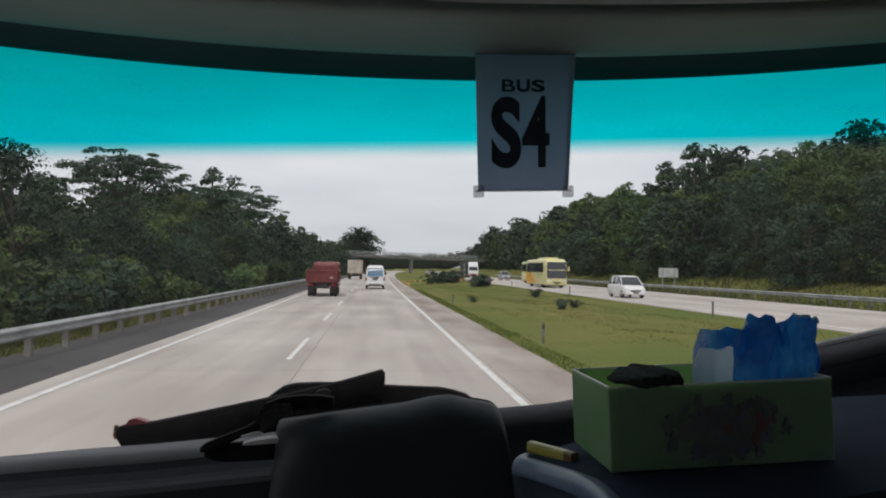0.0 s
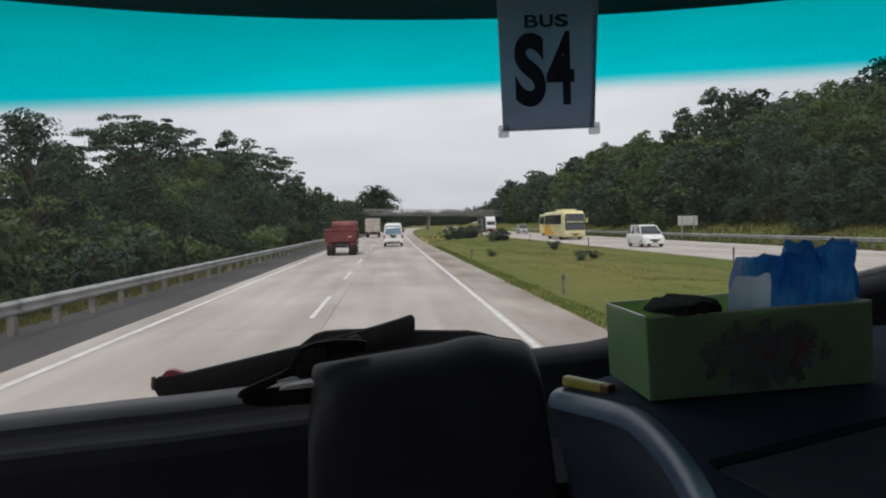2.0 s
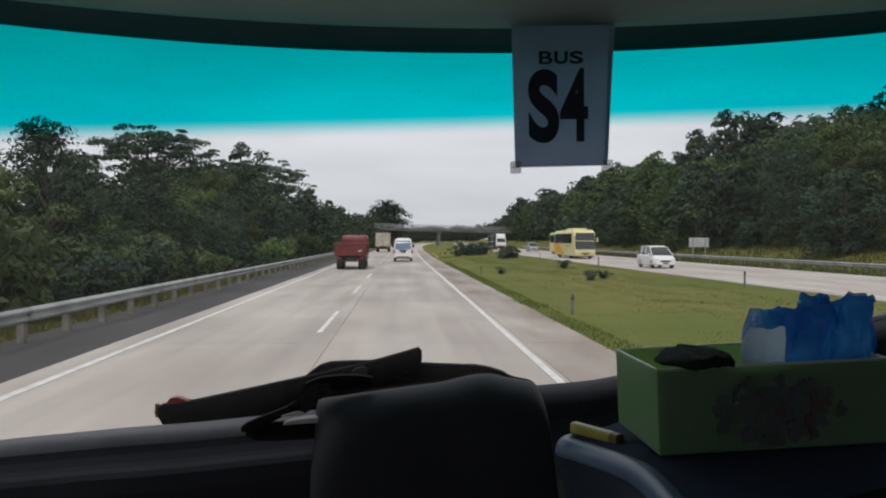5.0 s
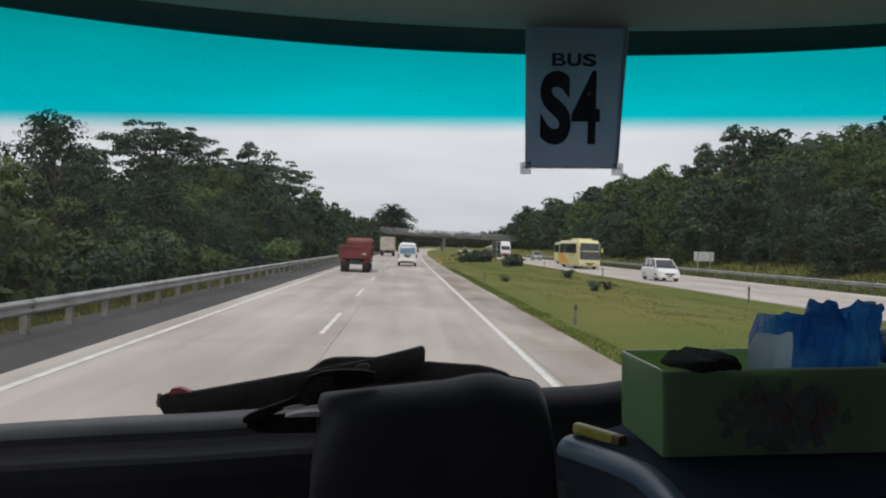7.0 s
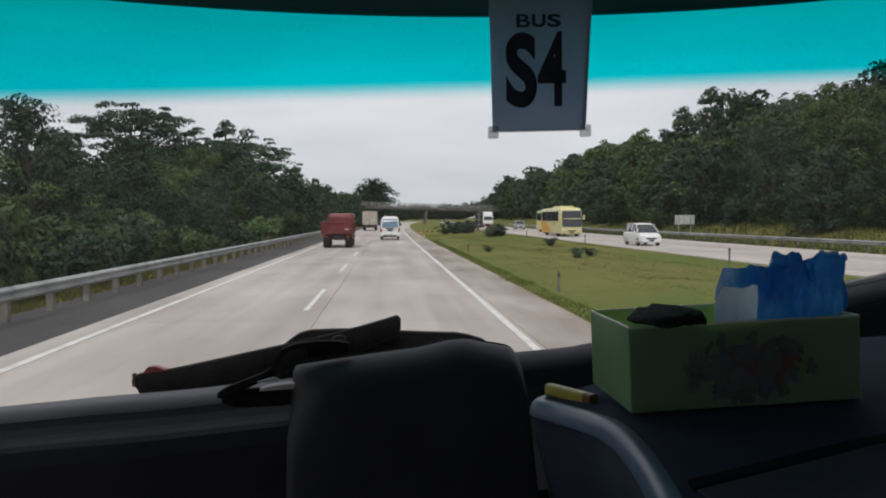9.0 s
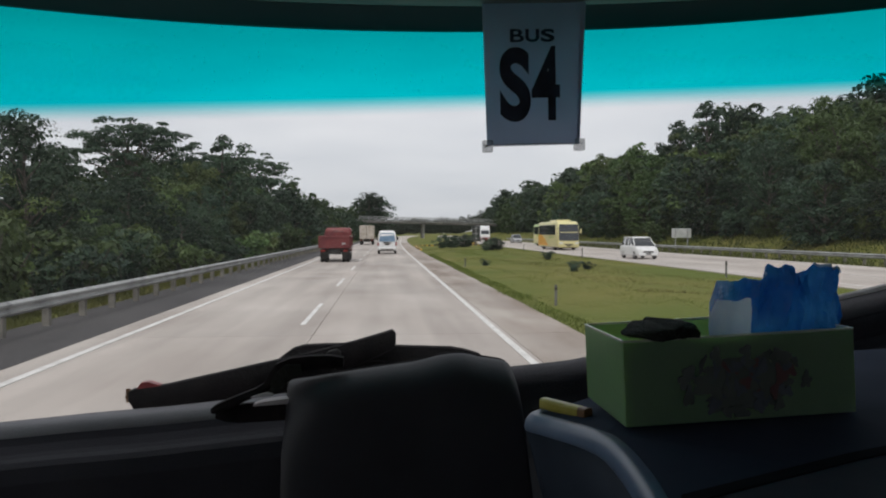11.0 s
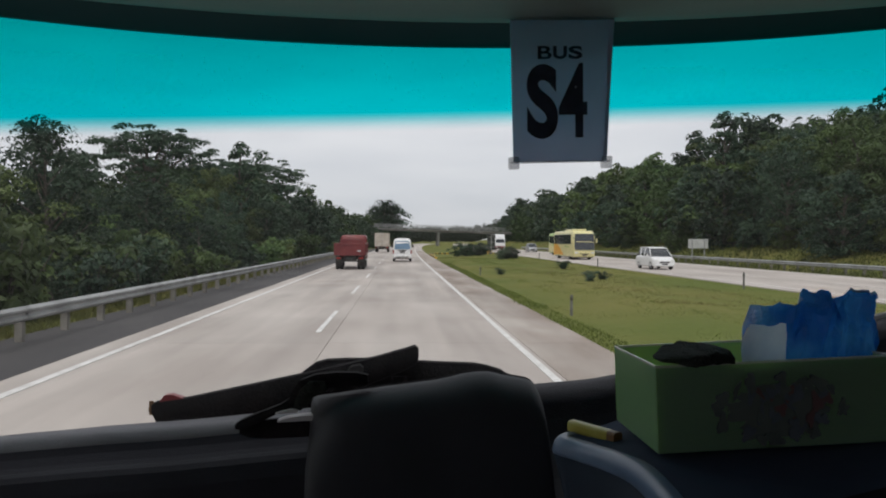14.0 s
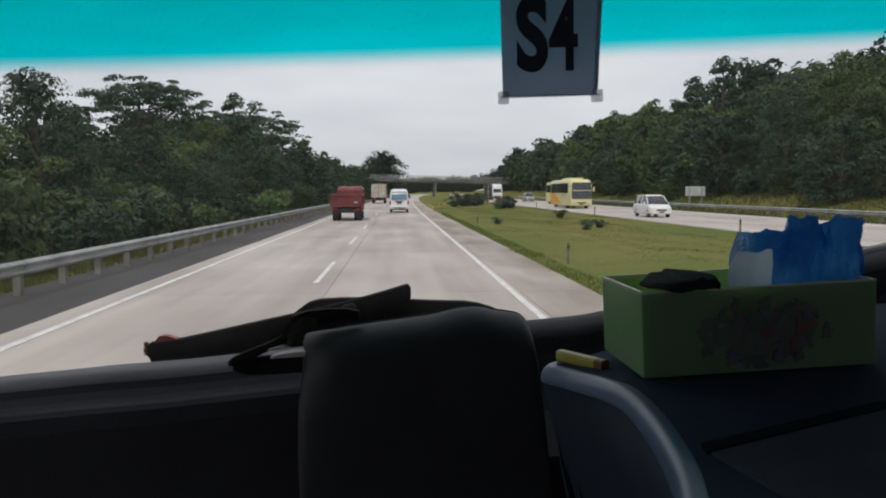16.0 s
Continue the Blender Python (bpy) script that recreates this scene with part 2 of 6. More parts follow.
CONSOLE = surface("slate_console_plastic", (0.030, 0.039, 0.058), (0.044, 0.056, 0.080), scale=5, rough=0.7, spec=0.1, bump=0.05, bump_scale=420)
# lighter than the console plastic: the lip's highlight is put into its base colour
LIP_HIGHLIGHT = surface("highlight_blue_lip", (0.112, 0.162, 0.255), (0.155, 0.208, 0.315), scale=7, rough=0.34, spec=0.4, bump=0.03, bump_scale=300)
BAG_WHITE = surface("whitish_printed_film", (0.76, 0.83, 0.90), (0.86, 0.91, 0.95), scale=30, rough=0.3, bump=0.3, bump_scale=70)
CABIN = surface("grey_cabin_lining", (0.27, 0.28, 0.30), (0.35, 0.36, 0.38), scale=3, rough=0.85, fine=0.08)
FRONT_PANEL = surface("grey_green_front_panel", (0.195, 0.235, 0.22), (0.24, 0.28, 0.26), scale=3, rough=0.7, fine=0.05, bump_scale=200)
HEADER_RUBBER = surface("black_header_trim", (0.017, 0.028, 0.035), (0.027, 0.040, 0.048), scale=4, rough=0.75)
WIPER_BLACK = surface("wiper_black", (0.009, 0.007, 0.008), (0.024, 0.018, 0.019), scale=14, rough=0.8, spec=0.15, bump=0.3, bump_scale=160)
RED_CLIP = surface("red_plastic", (0.32, 0.025, 0.03), (0.42, 0.045, 0.045), scale=30, rough=0.35)
BOX_GREEN = surface("green_card", (0.275, 0.405, 0.280), (0.315, 0.445, 0.318), scale=9, rough=0.33, fine=0.06, bump_scale=250)
GREY_BOARD = surface("grey_board", (0.16, 0.155, 0.14), (0.22, 0.21, 0.19), scale=30, rough=0.9)
CARD_EDGE = surface("pale_card_edge", (0.84, 0.86, 0.70), (0.90, 0.92, 0.80), scale=25, rough=0.15, spec=0.8)
STICKER = surface("dark_printed_sticker", (0.125, 0.142, 0.122), (0.170, 0.188, 0.160), scale=38, rough=0.5)
STICKER_RED = surface("print_red", (0.185, 0.085, 0.080), (0.215, 0.105, 0.098), scale=40, rough=0.5)
STICKER_BLUE = surface("print_grey_blue", (0.112, 0.126, 0.150), (0.165, 0.182, 0.205), scale=40, rough=0.5)
YELLOW_TUBE = surface("yellow_plastic", (0.48, 0.40, 0.06), (0.58, 0.50, 0.12), scale=30, rough=0.35)
BROWN_CAP = surface("brown_cap", (0.20, 0.09, 0.03), (0.26, 0.13, 0.05), scale=30, rough=0.4)
BLACK_CLOTH = surface("black_cloth", (0.012, 0.013, 0.011), (0.03, 0.033, 0.026), scale=40, rough=0.95, bump=0.8, bump_scale=260)
PENNANT_INK = surface("faded_navy_ink", (0.028, 0.032, 0.058), (0.045, 0.050, 0.085), scale=30, rough=0.6)
CLIP_GREY = surface("clear_grey_clip", (0.30, 0.28, 0.29), (0.40, 0.38, 0.39), scale=40, rough=0.3)


def paper_material():
    m = bpy.data.materials.new("backlit_paper")
    m.use_nodes = True
    nd, ln = m.node_tree.nodes, m.node_tree.links
    nd.clear()
    out, geo = nd.new("ShaderNodeOutputMaterial"), nd.new("ShaderNodeNewGeometry")
    nz, rp = nd.new("ShaderNodeTexNoise"), nd.new("ShaderNodeValToRGB")
    nz.inputs["Scale"].default_value = 14
    rp.color_ramp.elements[0].color, rp.color_ramp.elements[1].color = (0.56, 0.60, 0.72, 1), (0.66, 0.70, 0.82, 1)
    ln.new(geo.outputs["Position"], nz.inputs["Vector"])
    ln.new(nz.outputs[0], rp.inputs[0])
    d, t, s = nd.new("ShaderNodeBsdfPrincipled"), nd.new("ShaderNodeBsdfTranslucent"), nd.new("ShaderNodeMixShader")
    d.inputs["Roughness"].default_value = 0.4
    s.inputs[0].default_value = 0.52
    ln.new(rp.outputs[0], d.inputs["Base Color"])
    ln.new(rp.outputs[0], t.inputs["Color"])
    ln.new(d.outputs[0], s.inputs[1])
    ln.new(t.outputs[0], s.inputs[2])
    ln.new(s.outputs[0], out.inputs[0])
    return m


PAPER = paper_material()


def glass_material():
    """Windscreen glass: clear below, with a turquoise sun strip above that fades out over some millimetres."""
    m = bpy.data.materials.new("windscreen_glass")
    m.use_nodes = True
    nd, ln = m.node_tree.nodes, m.node_tree.links
    nd.clear()
    out, geo, sep = nd.new("ShaderNodeOutputMaterial"), nd.new("ShaderNodeNewGeometry"), nd.new("ShaderNodeSeparateXYZ")
    ln.new(geo.outputs["Position"], sep.inputs[0])
    slope = nd.new("ShaderNodeMath")
    slope.operation, slope.inputs[1].default_value = "MULTIPLY_ADD", -0.040
    ln.new(sep.outputs["X"], slope.inputs[0])
    ln.new(sep.outputs["Z"], slope.inputs[2])
    mr = nd.new("ShaderNodeMapRange")
    mr.interpolation_type = "SMOOTHSTEP"
    mr.inputs["From Min"].default_value, mr.inputs["From Max"].default_value = 2.284, 2.326
    ln.new(slope.outputs[0], mr.inputs[0])
    mx = nd.new("ShaderNodeMix")
    mx.data_type = "RGBA"
    mx.inputs["A"].default_value, mx.inputs["B"].default_value = (0.95, 0.965, 0.965, 1), (0.0, 0.60, 0.63, 1)
    ln.new(mr.outputs[0], mx.inputs["Factor"])
    dense, shade = nd.new("ShaderNodeMapRange"), nd.new("ShaderNodeMix")
    shade.data_type = "RGBA"
    dense.inputs["From Min"].default_value, dense.inputs["From Max"].default_value = 2.32, 2.52
    shade.inputs["A"].default_value, shade.inputs["B"].default_value = (0.0, 0.66, 0.71, 1), (0.0, 0.38, 0.37, 1)
    ln.new(slope.outputs[0], dense.inputs[0])
    ln.new(dense.outputs[0], shade.inputs["Factor"])
    ln.new(shade.outputs["Result"], mx.inputs["B"])
    tr, gl, fr, ms = nd.new("ShaderNodeBsdfTransparent"), nd.new("ShaderNodeBsdfGlossy"), nd.new("ShaderNodeFresnel"), nd.new("ShaderNodeMixShader")
    fr.inputs[0].default_value = 1.12
    gl.inputs["Roughness"].default_value = 0.02
    ln.new(mx.outputs["Result"], tr.inputs[0])
    ln.new(fr.outputs[0], ms.inputs[0])
    ln.new(tr.outputs[0], ms.inputs[1])
    ln.new(gl.outputs[0], ms.inputs[2])
    # faint translucent film, added to imitate haze veiling the view outside
    film, veil = nd.new("ShaderNodeMixShader"), nd.new("ShaderNodeBsdfTranslucent")
    film.inputs[0].default_value = 0.018
    ln.new(mx.outputs["Result"], veil.inputs[0])
    ln.new(ms.outputs[0], film.inputs[1])
    ln.new(veil.outputs[0], film.inputs[2])
    ln.new(film.outputs[0], out.inputs[0])
    return m


# pane tints set how much light the unseen side openings let in
SIDE_GLASS = bpy.data.materials.new("tinted_side_glass")
SIDE_GLASS.use_nodes = True
_n, _l = SIDE_GLASS.node_tree.nodes, SIDE_GLASS.node_tree.links
_t = _n.new("ShaderNodeBsdfTransparent")
_t.inputs[0].default_value = (0.50, 0.53, 0.56, 1)
_l.new(_t.outputs[0], _n["Material Output"].inputs[0])

CLEAR_GLASS = SIDE_GLASS.copy()
CLEAR_GLASS.name = "clear_door_glass"
[n for n in CLEAR_GLASS.node_tree.nodes if n.type == "BSDF_TRANSPARENT"][0].inputs[0].default_value = (0.88, 0.9, 0.9, 1)

DARK_GLASS = SIDE_GLASS.copy()
DARK_GLASS.name = "dark_film_glass"
[n for n in DARK_GLASS.node_tree.nodes if n.type == "BSDF_TRANSPARENT"][0].inputs[0].default_value = (0.32, 0.35, 0.38, 1)

GLASS = glass_material()


def bag_material():
    """Thin crumpled blue plastic that lets light through."""
    m = surface("blue_plastic_bag", (0.022, 0.19, 0.64), (0.085, 0.44, 0.90), scale=14, rough=0.13, spec=0.9, bump=0.5, bump_scale=60)
    nd, ln = m.node_tree.nodes, m.node_tree.links
    b = nd["Principled BSDF"]
    old = b.inputs["Base Color"].links[0].from_socket
    tr = nd.new("ShaderNodeBsdfTranslucent")
    ms = nd.new("ShaderNodeMixShader")
    ms.inputs[0].default_value = 0.44
    ln.new(old, tr.inputs[0])
    outn = nd["Material Output"]
    ln.new(b.outputs[0], ms.inputs[1])
    ln.new(tr.outputs[0], ms.inputs[2])
    ln.new(ms.outputs[0], outn.inputs[0])
    return m


BAG_BLUE = bag_material()


def let_light_through(m, share, tint=None):
    """Thin card or plastic: part of the light passes through it."""
    nd, ln = m.node_tree.nodes, m.node_tree.links
    b = nd["Principled BSDF"]
    t, s = nd.new("ShaderNodeBsdfTranslucent"), nd.new("ShaderNodeMixShader")
    s.inputs[0].default_value = share
    if tint:
        t.inputs[0].default_value = (*tint, 1)
    else:
        ln.new(b.inputs["Base Color"].links[0].from_socket, t.inputs[0])
    ln.new(b.outputs[0], s.inputs[1])
    ln.new(t.outputs[0], s.inputs[2])
    ln.new(s.outputs[0], nd["Material Output"].inputs[0])


let_light_through(BOX_GREEN, 0.50, (0.68, 0.92, 0.42))
let_light_through(CARD_EDGE, 0.22)
let_light_through(BAG_WHITE, 0.70)
# pale see-through colour for the highlight line on the dashboard's right edge
EDGE_HIGHLIGHT = surface("pale_edge_highlight", (0.60, 0.60, 0.60), (0.74, 0.74, 0.73), scale=20, rough=0.35)
let_light_through(EDGE_HIGHLIGHT, 0.5)
CLIP_GREY.node_tree.nodes["Principled BSDF"].inputs["Alpha"].default_value = 0.4


# ---------------------------------------------------------------- building helpers
def mesh_of(name, verts, faces, smooth=False):
    me = bpy.data.meshes.new(name)
    me.from_pydata([tuple(v) for v in verts], [], faces)
    if smooth:
        me.polygons.foreach_set("use_smooth", [True] * len(me.polygons))
    me.update()
    return me


def finish(bm, name, smooth=False):
    me = bpy.data.meshes.new(name)
    bmesh.ops.recalc_face_normals(bm, faces=bm.faces)
    bm.to_mesh(me)
    bm.free()
    if smooth:
        me.polygons.foreach_set("use_smooth", [True] * len(me.polygons))
    return me


def part(name, data, material, parent=None, label="", smooth=False):
    """Links a bmesh or a mesh as one object, under a thing or a part."""
    me = finish(data, name, smooth) if isinstance(data, bmesh.types.BMesh) else data
    me.materials.append(material)
    ob = new(name, me)
    if parent is not None:
        ob.parent = parent
    if label:
        tagged(ob, label)
    return ob


def slab(bm, x0, x1, y0, y1, z0, z1, bevel=0.0, m=None):
    """A box between two corners, its edges rounded by bevel."""
    geo = bmesh.ops.create_cube(bm, size=1.0)["verts"]
    for v in geo:
        v.co = Vector((x0 + (v.co.x + 0.5) * (x1 - x0), y0 + (v.co.y + 0.5) * (y1 - y0), z0 + (v.co.z + 0.5) * (z1 - z0)))
    if m is not None:
        bmesh.ops.transform(bm, matrix=m, verts=geo)
    if bevel:
        edges = list({e for v in geo for e in v.link_edges})
        bmesh.ops.bevel(bm, geom=edges, offset=bevel, segments=2, affect="EDGES", profile=0.6)
    return bm


def rod(bm, p, q, r0, r1=None, n=10):
    """A tapered rod from p to q."""
    p, q = Vector(p), Vector(q)
    d = q - p
    geo = bmesh.ops.create_cone(bm, cap_ends=True, segments=n, radius1=r0, radius2=r0 if r1 is None else r1, depth=d.length)["verts"]
    bmesh.ops.transform(bm, matrix=Matrix.Translation((p + q) / 2) @ d.to_track_quat("Z", "Y").to_matrix().to_4x4(), verts=geo)
    return bm


def loft(bm, rings, caps=True):
    """Joins rings of equal length into a skin."""
    made = [[bm.verts.new(p) for p in ring] for ring in rings]
    n = len(made[0])
    for a, b in zip(made, made[1:]):
        for i in range(n):
            bm.faces.new((a[i], a[(i + 1) % n], b[(i + 1) % n], b[i]))
    if caps:
        bm.faces.new(made[0])
        bm.faces.new(made[-1])
    return bm


def hull_ring(y, half, z0, z1, r=0.2, n=5, top=None):
    """A rounded rectangle across the way of a vehicle: half wide, from z0 to z1; top: half width at the roof."""
    pts, top = [], half if top is None else top
    for cx, cz, a0 in ((1, 1, 0), (-1, 1, 90), (-1, -1, 180), (1, -1, 270)):
        for k in range(n):
            a = radians(a0 + 90 * k / (n - 1))
            rr = r if cz > 0 else min(r, 0.12)
            x = cx * (half - rr) + rr * math.cos(a)
            z = (z1 - rr if cz > 0 else z0 + rr) + rr * math.sin(a)
            f = (z - z0) / (z1 - z0)
            pts.append((x * (1 + (top / half - 1) * f), y, z))
    return pts


def empty(name, label, category, group="", kind=""):
    return tagged(new(name), label, category, group, kind)


def bend(y):
    """How far the road has swung to the right at y."""
    return max(0.0, y - 60.0) ** 2 / 10000.0 if y < 560 else 25.0 + (y - 560) * 0.1


def smooth_step(a, b, x):
    t = min(1.0, max(0.0, (x - a) / (b - a)))
    return t * t * (3 - 2 * t)


def land(off, y):
    """Height of the ground, off metres to the side of the road's axis."""
    z = -0.045
    if off < -7.9:
        z += -0.9 * smooth_step(-8.6, -13.0, off) + 1.0 * smooth_step(-22, -70, off)
        z += 0.25 * noise.noise((off * 0.12, y * 0.06, 1.3)) * smooth_step(-8.2, -10, off)
    elif 4.0 < off < 17.0:
        e = smooth_step(4.0, 5.5, off) * smooth_step(17.0, 15.5, off)
        z += e * (0.05 + 0.12 * noise.noise((off * 0.3, y * 0.1, 5.1)))
    elif off > 29.0:
        z += 2.2 * smooth_step(30, 40, off) + 4.5 * smooth_step(40, 75, off) + 5 * smooth_step(75, 160, off)
        z += 0.35 * noise.noise((off * 0.1, y * 0.05, 8.8)) * smooth_step(30, 34, off)
    return z


# ---------------------------------------------------------------- ground and roads
def strip_mesh(name, x0, x1, y0, y1, z, step=6.0, thick=0.06):
    """A strip of road surface that follows the bend, with an edge of its own thickness."""
    n = max(1, int((y1 - y0) / step))
    verts, faces = [], []
    for i in range(n + 1):
        y = y0 + (y1 - y0) * i / n
        b = bend(y)
        verts += [(x0 + b, y, z - thick), (x0 + b, y, z), (x1 + b, y, z), (x1 + b, y, z - thick)]
    for i in range(n):
        a, c = 4 * i, 4 * i + 4
        for k in range(3):
            faces.append((a + k, a + k + 1, c + k + 1, c + k))
    faces += [(0, 3, 2, 1), (4 * n, 4 * n + 1, 4 * n + 2, 4 * n + 3)]
    return mesh_of(name, verts, faces)


def build_ground():
    offs = [-2600, -1200, -600, -300, -160, -100, -70, -55, -44, -36, -30, -26, -22, -19, -16, -14, -12.5, -11.2, -10.2, -9.4, -8.6, -8.0, -7.6,
            -2, 3.6, 4.05, 4.5, 5.2, 6, 7, 8, 9, 10, 11, 12, 13, 14, 15, 16, 16.9, 17.4, 23, 28.6, 29.2, 30, 31.5, 33, 35, 37, 40, 44, 48, 53, 60, 68, 80, 100, 130, 170, 260, 500, 1200, 2600]
    ys = [-60, -30, -15] + [2.5 * i for i in range(0, 33)] + [85 + 6 * i for i in range(0, 20)] + [215 + 20 * i for i in range(0, 20)] + [700, 900, 1400, 2200, 3600]
    verts = [(o + bend(y), y, land(o, y)) for y in ys for o in offs]
    n = len(offs)
    faces = [(j * n + i, j * n + i + 1, (j + 1) * n + i + 1, (j + 1) * n + i) for j in range(len(ys) - 1) for i in range(n - 1)]
    ob = part("ground", mesh_of("ground", verts, faces, True), SOIL_GRASS)
    return tagged(ob, "grassy reddish soil with olive green turf beside road", "ground", kind="structure")


build_ground()
road = part("road", strip_mesh("road", -5.72, 4.0, -30, 520, -0.016), JOINT)
tagged(road, "pale grey concrete highway with jointed slabs", "road", kind="structure")
far_slabs = part("slab_far", strip_mesh("slab_far", -5.7, 4.0, 150, 520, 0.0, thick=0.014), CONCRETE, road)
shoulder = part("pavement", strip_mesh("pavement", -7.95, -5.73, -30, 520, -0.006), ASPHALT)
tagged(shoulder, "dark grey asphalt hard shoulder beside the concrete lanes", "road shoulder", kind="structure")
road_opposite = part("road_opposite", strip_mesh("road_opposite", 17.0, 28.6, -30, 520, 0.0), CONCRETE)
tagged(road_opposite, "pale concrete opposite carriageway beyond the grass median", "road", kind="structure")

line_left = tagged(part("lane_line", strip_mesh("lane_line", -5.205, -5.06, -30, 520, 0.008, thick=0.008), PAINT), "long solid white edge line, slightly worn", "road marking", kind="structure")
line_right = tagged(part("lane_line", strip_mesh("lane_line", 2.275, 2.41, -30, 520, 0.008, thick=0.008), PAINT), "long solid white edge line beside the median", "road marking", kind="structure")
for x0 in (17.9, 27.0):
    tagged(part("lane_line", strip_mesh("lane_line", x0, x0 + 0.15, -30, 520, 0.008, thick=0.008), PAINT), "white edge line of the opposite carriageway", "road marking", kind="structure")
for i in range(22):
    y0 = 4.6 + 12.15 * i
    tagged(part("lane_dash", strip_mesh("lane_dash", -1.86, -1.745, y0, y0 + 5.0, 0.008, 5.0, thick=0.008), PAINT), "white painted lane dash on concrete", "road marking", "lane dashes", "structure")
for i in range(18):
    y0 = 8.0 + 12.15 * i
    tagged(part("lane_dash", strip_mesh("lane_dash", 22.4, 22.52, y0, y0 + 5.0, 0.008, 5.0, thick=0.008), PAINT), "white painted lane dash on the opposite carriageway", "road marking", "lane dashes opposite", "structure")

# ---------------------------------------------------------------- plants
rng = np.random.default_rng(11)


def leaf_cloud(centres, radii, count, size, r, flat=0.75, droop=0.0):
    """Small bent leaf blades spread over the shells of many clumps."""
    k = r.integers(0, len(centres), count)
    d = r.normal(size=(count, 3))
    d /= np.linalg.norm(d, axis=1)[:, None]
    d[:, 2] = np.where(d[:, 2] < -0.35, -d[:, 2], d[:, 2])
    rad = radii[k] * (0.55 + 0.5 * r.random(count) ** 0.6)
    p = centres[k] + d * rad[:, None] * np.array([1, 1, flat])
    nrm = d * 1.15 + r.normal(size=(count, 3)) * 0.42 + np.array([0, 0, 0.40])
    nrm /= np.linalg.norm(nrm, axis=1)[:, None]
    u = np.cross(nrm, r.normal(size=(count, 3)))
    u /= np.linalg.norm(u, axis=1)[:, None]
    v = np.cross(nrm, u)
    s = (size * (0.6 + 0.8 * r.random(count)))[:, None]
    a, b, c, e = p - u * s * 0.9, p + v * s * 0.42 + nrm * s * 0.12, p + u * s * 0.9 - np.array([0, 0, 1]) * s * droop, p - v * s * 0.42 + nrm * s * 0.12
    verts = np.stack([a, b, c, e], 1).reshape(-1, 3)
    return verts


def quads(name, verts):
    n = len(verts) // 4
    me = bpy.data.meshes.new(name)
    me.vertices.add(4 * n)
    me.vertices.foreach_set("co", verts.astype(np.float32).ravel())
    me.loops.add(4 * n)
    me.loops.foreach_set("vertex_index", np.arange(4 * n, dtype=np.int32))
    me.polygons.add(n)
    me.polygons.foreach_set("loop_start", np.arange(0, 4 * n, 4, dtype=np.int32))
    me.update(calc_edges=True)
    return me


def make_tree(kind, seed, leaves, size, material, label):
    """A tree about 10 m high: tapered trunk with limbs, crown of leaf clumps with gaps."""
    r = np.random.default_rng(seed)
    top = empty("tree", label, "tree", "roadside trees")
    bm = bmesh.new()
    lean = r.normal(size=2) * 0.25
    tips = []
    if kind == "umbrella":
        height, fork, spread_r = 10.0, 5.0, 4.6
    elif kind == "tall":
        height, fork, spread_r = 10.5, 4.6, 1.9
    elif kind == "feather":
        height, fork, spread_r = 9.5, 3.2, 2.9
    else:
        height, fork, spread_r = 9.0, 2.4, 3.2
    base, crotch = Vector((0, 0, -0.4)), Vector((lean[0] * 0.5, lean[1] * 0.5, fork))
    rod(bm, base, crotch, 0.24, 0.15, 8)
    tops = Vector((lean[0], lean[1], height * 0.86))
    rod(bm, crotch, tops, 0.15, 0.05, 7)
    count = {"umbrella": 34, "tall": 17, "feather": 20}.get(kind, 24)
    for i in range(count):
        a = 2 * math.pi * (i * 0.381 + r.random() * 0.12)
        f = (i + 0.5) / count
        if kind == "umbrella":
            rr, z0, z1 = spread_r * math.sqrt(f) * (0.75 + 0.35 * r.random()), fork + 2.4 * r.random() * (1 - f), height - 2.2 * f * f - 1.1 * r.random() ** 2
        else:
            z1 = fork * 0.75 + (height - fork * 0.75) * f
            bell = math.sin(math.pi * min(1.0, 0.16 + 0.82 * f)) ** 0.65
            rr = spread_r * bell * (0.55 + 0.6 * r.random())
            z0 = max(fork * 0.7, z1 - 1.2 - rr * 0.4)
        start = base.lerp(crotch, z0 / fork) if z0 < fork else crotch.lerp(tops, min(1.0, (z0 - fork) / max(0.1, tops.z - fork)))
        end = Vector((math.cos(a) * rr + lean[0] * f, math.sin(a) * rr + lean[1] * f, z1))
        mid = start.lerp(end, 0.55) + Vector((0, 0, (0.16 if kind == "umbrella" else -0.12) * rr))
        rod(bm, start, mid, 0.075, 0.045, 5)
        rod(bm, mid, end, 0.045, 0.015, 5)
        tips += [end, mid.lerp(end, 0.55)] if kind != "umbrella" else [end, end + Vector((r.normal() * 0.7, r.normal() * 0.7, 0.1))]
    part("trunk", bm, WOOD_BARK, top)
    centres = []
    for p in tips:
        for q in range(2):
            centres.append(np.array(p) + r.normal(size=3) * np.array([0.55, 0.55, 0.4]) * (0.6 if kind == "tall" else 1.0))
    centres = np.array(centres)
    radii = {"umbrella": 0.72, "tall": 0.62, "feather": 0.72}.get(kind, 0.95) * (0.55 + 0.75 * r.random(len(centres)))
    part("crown", quads("crown", leaf_cloud(centres, radii, leaves, size, r, 0.32 if kind == "umbrella" else 0.75, 0.35 if kind == "feather" else 0.12)), material, top)
    return top


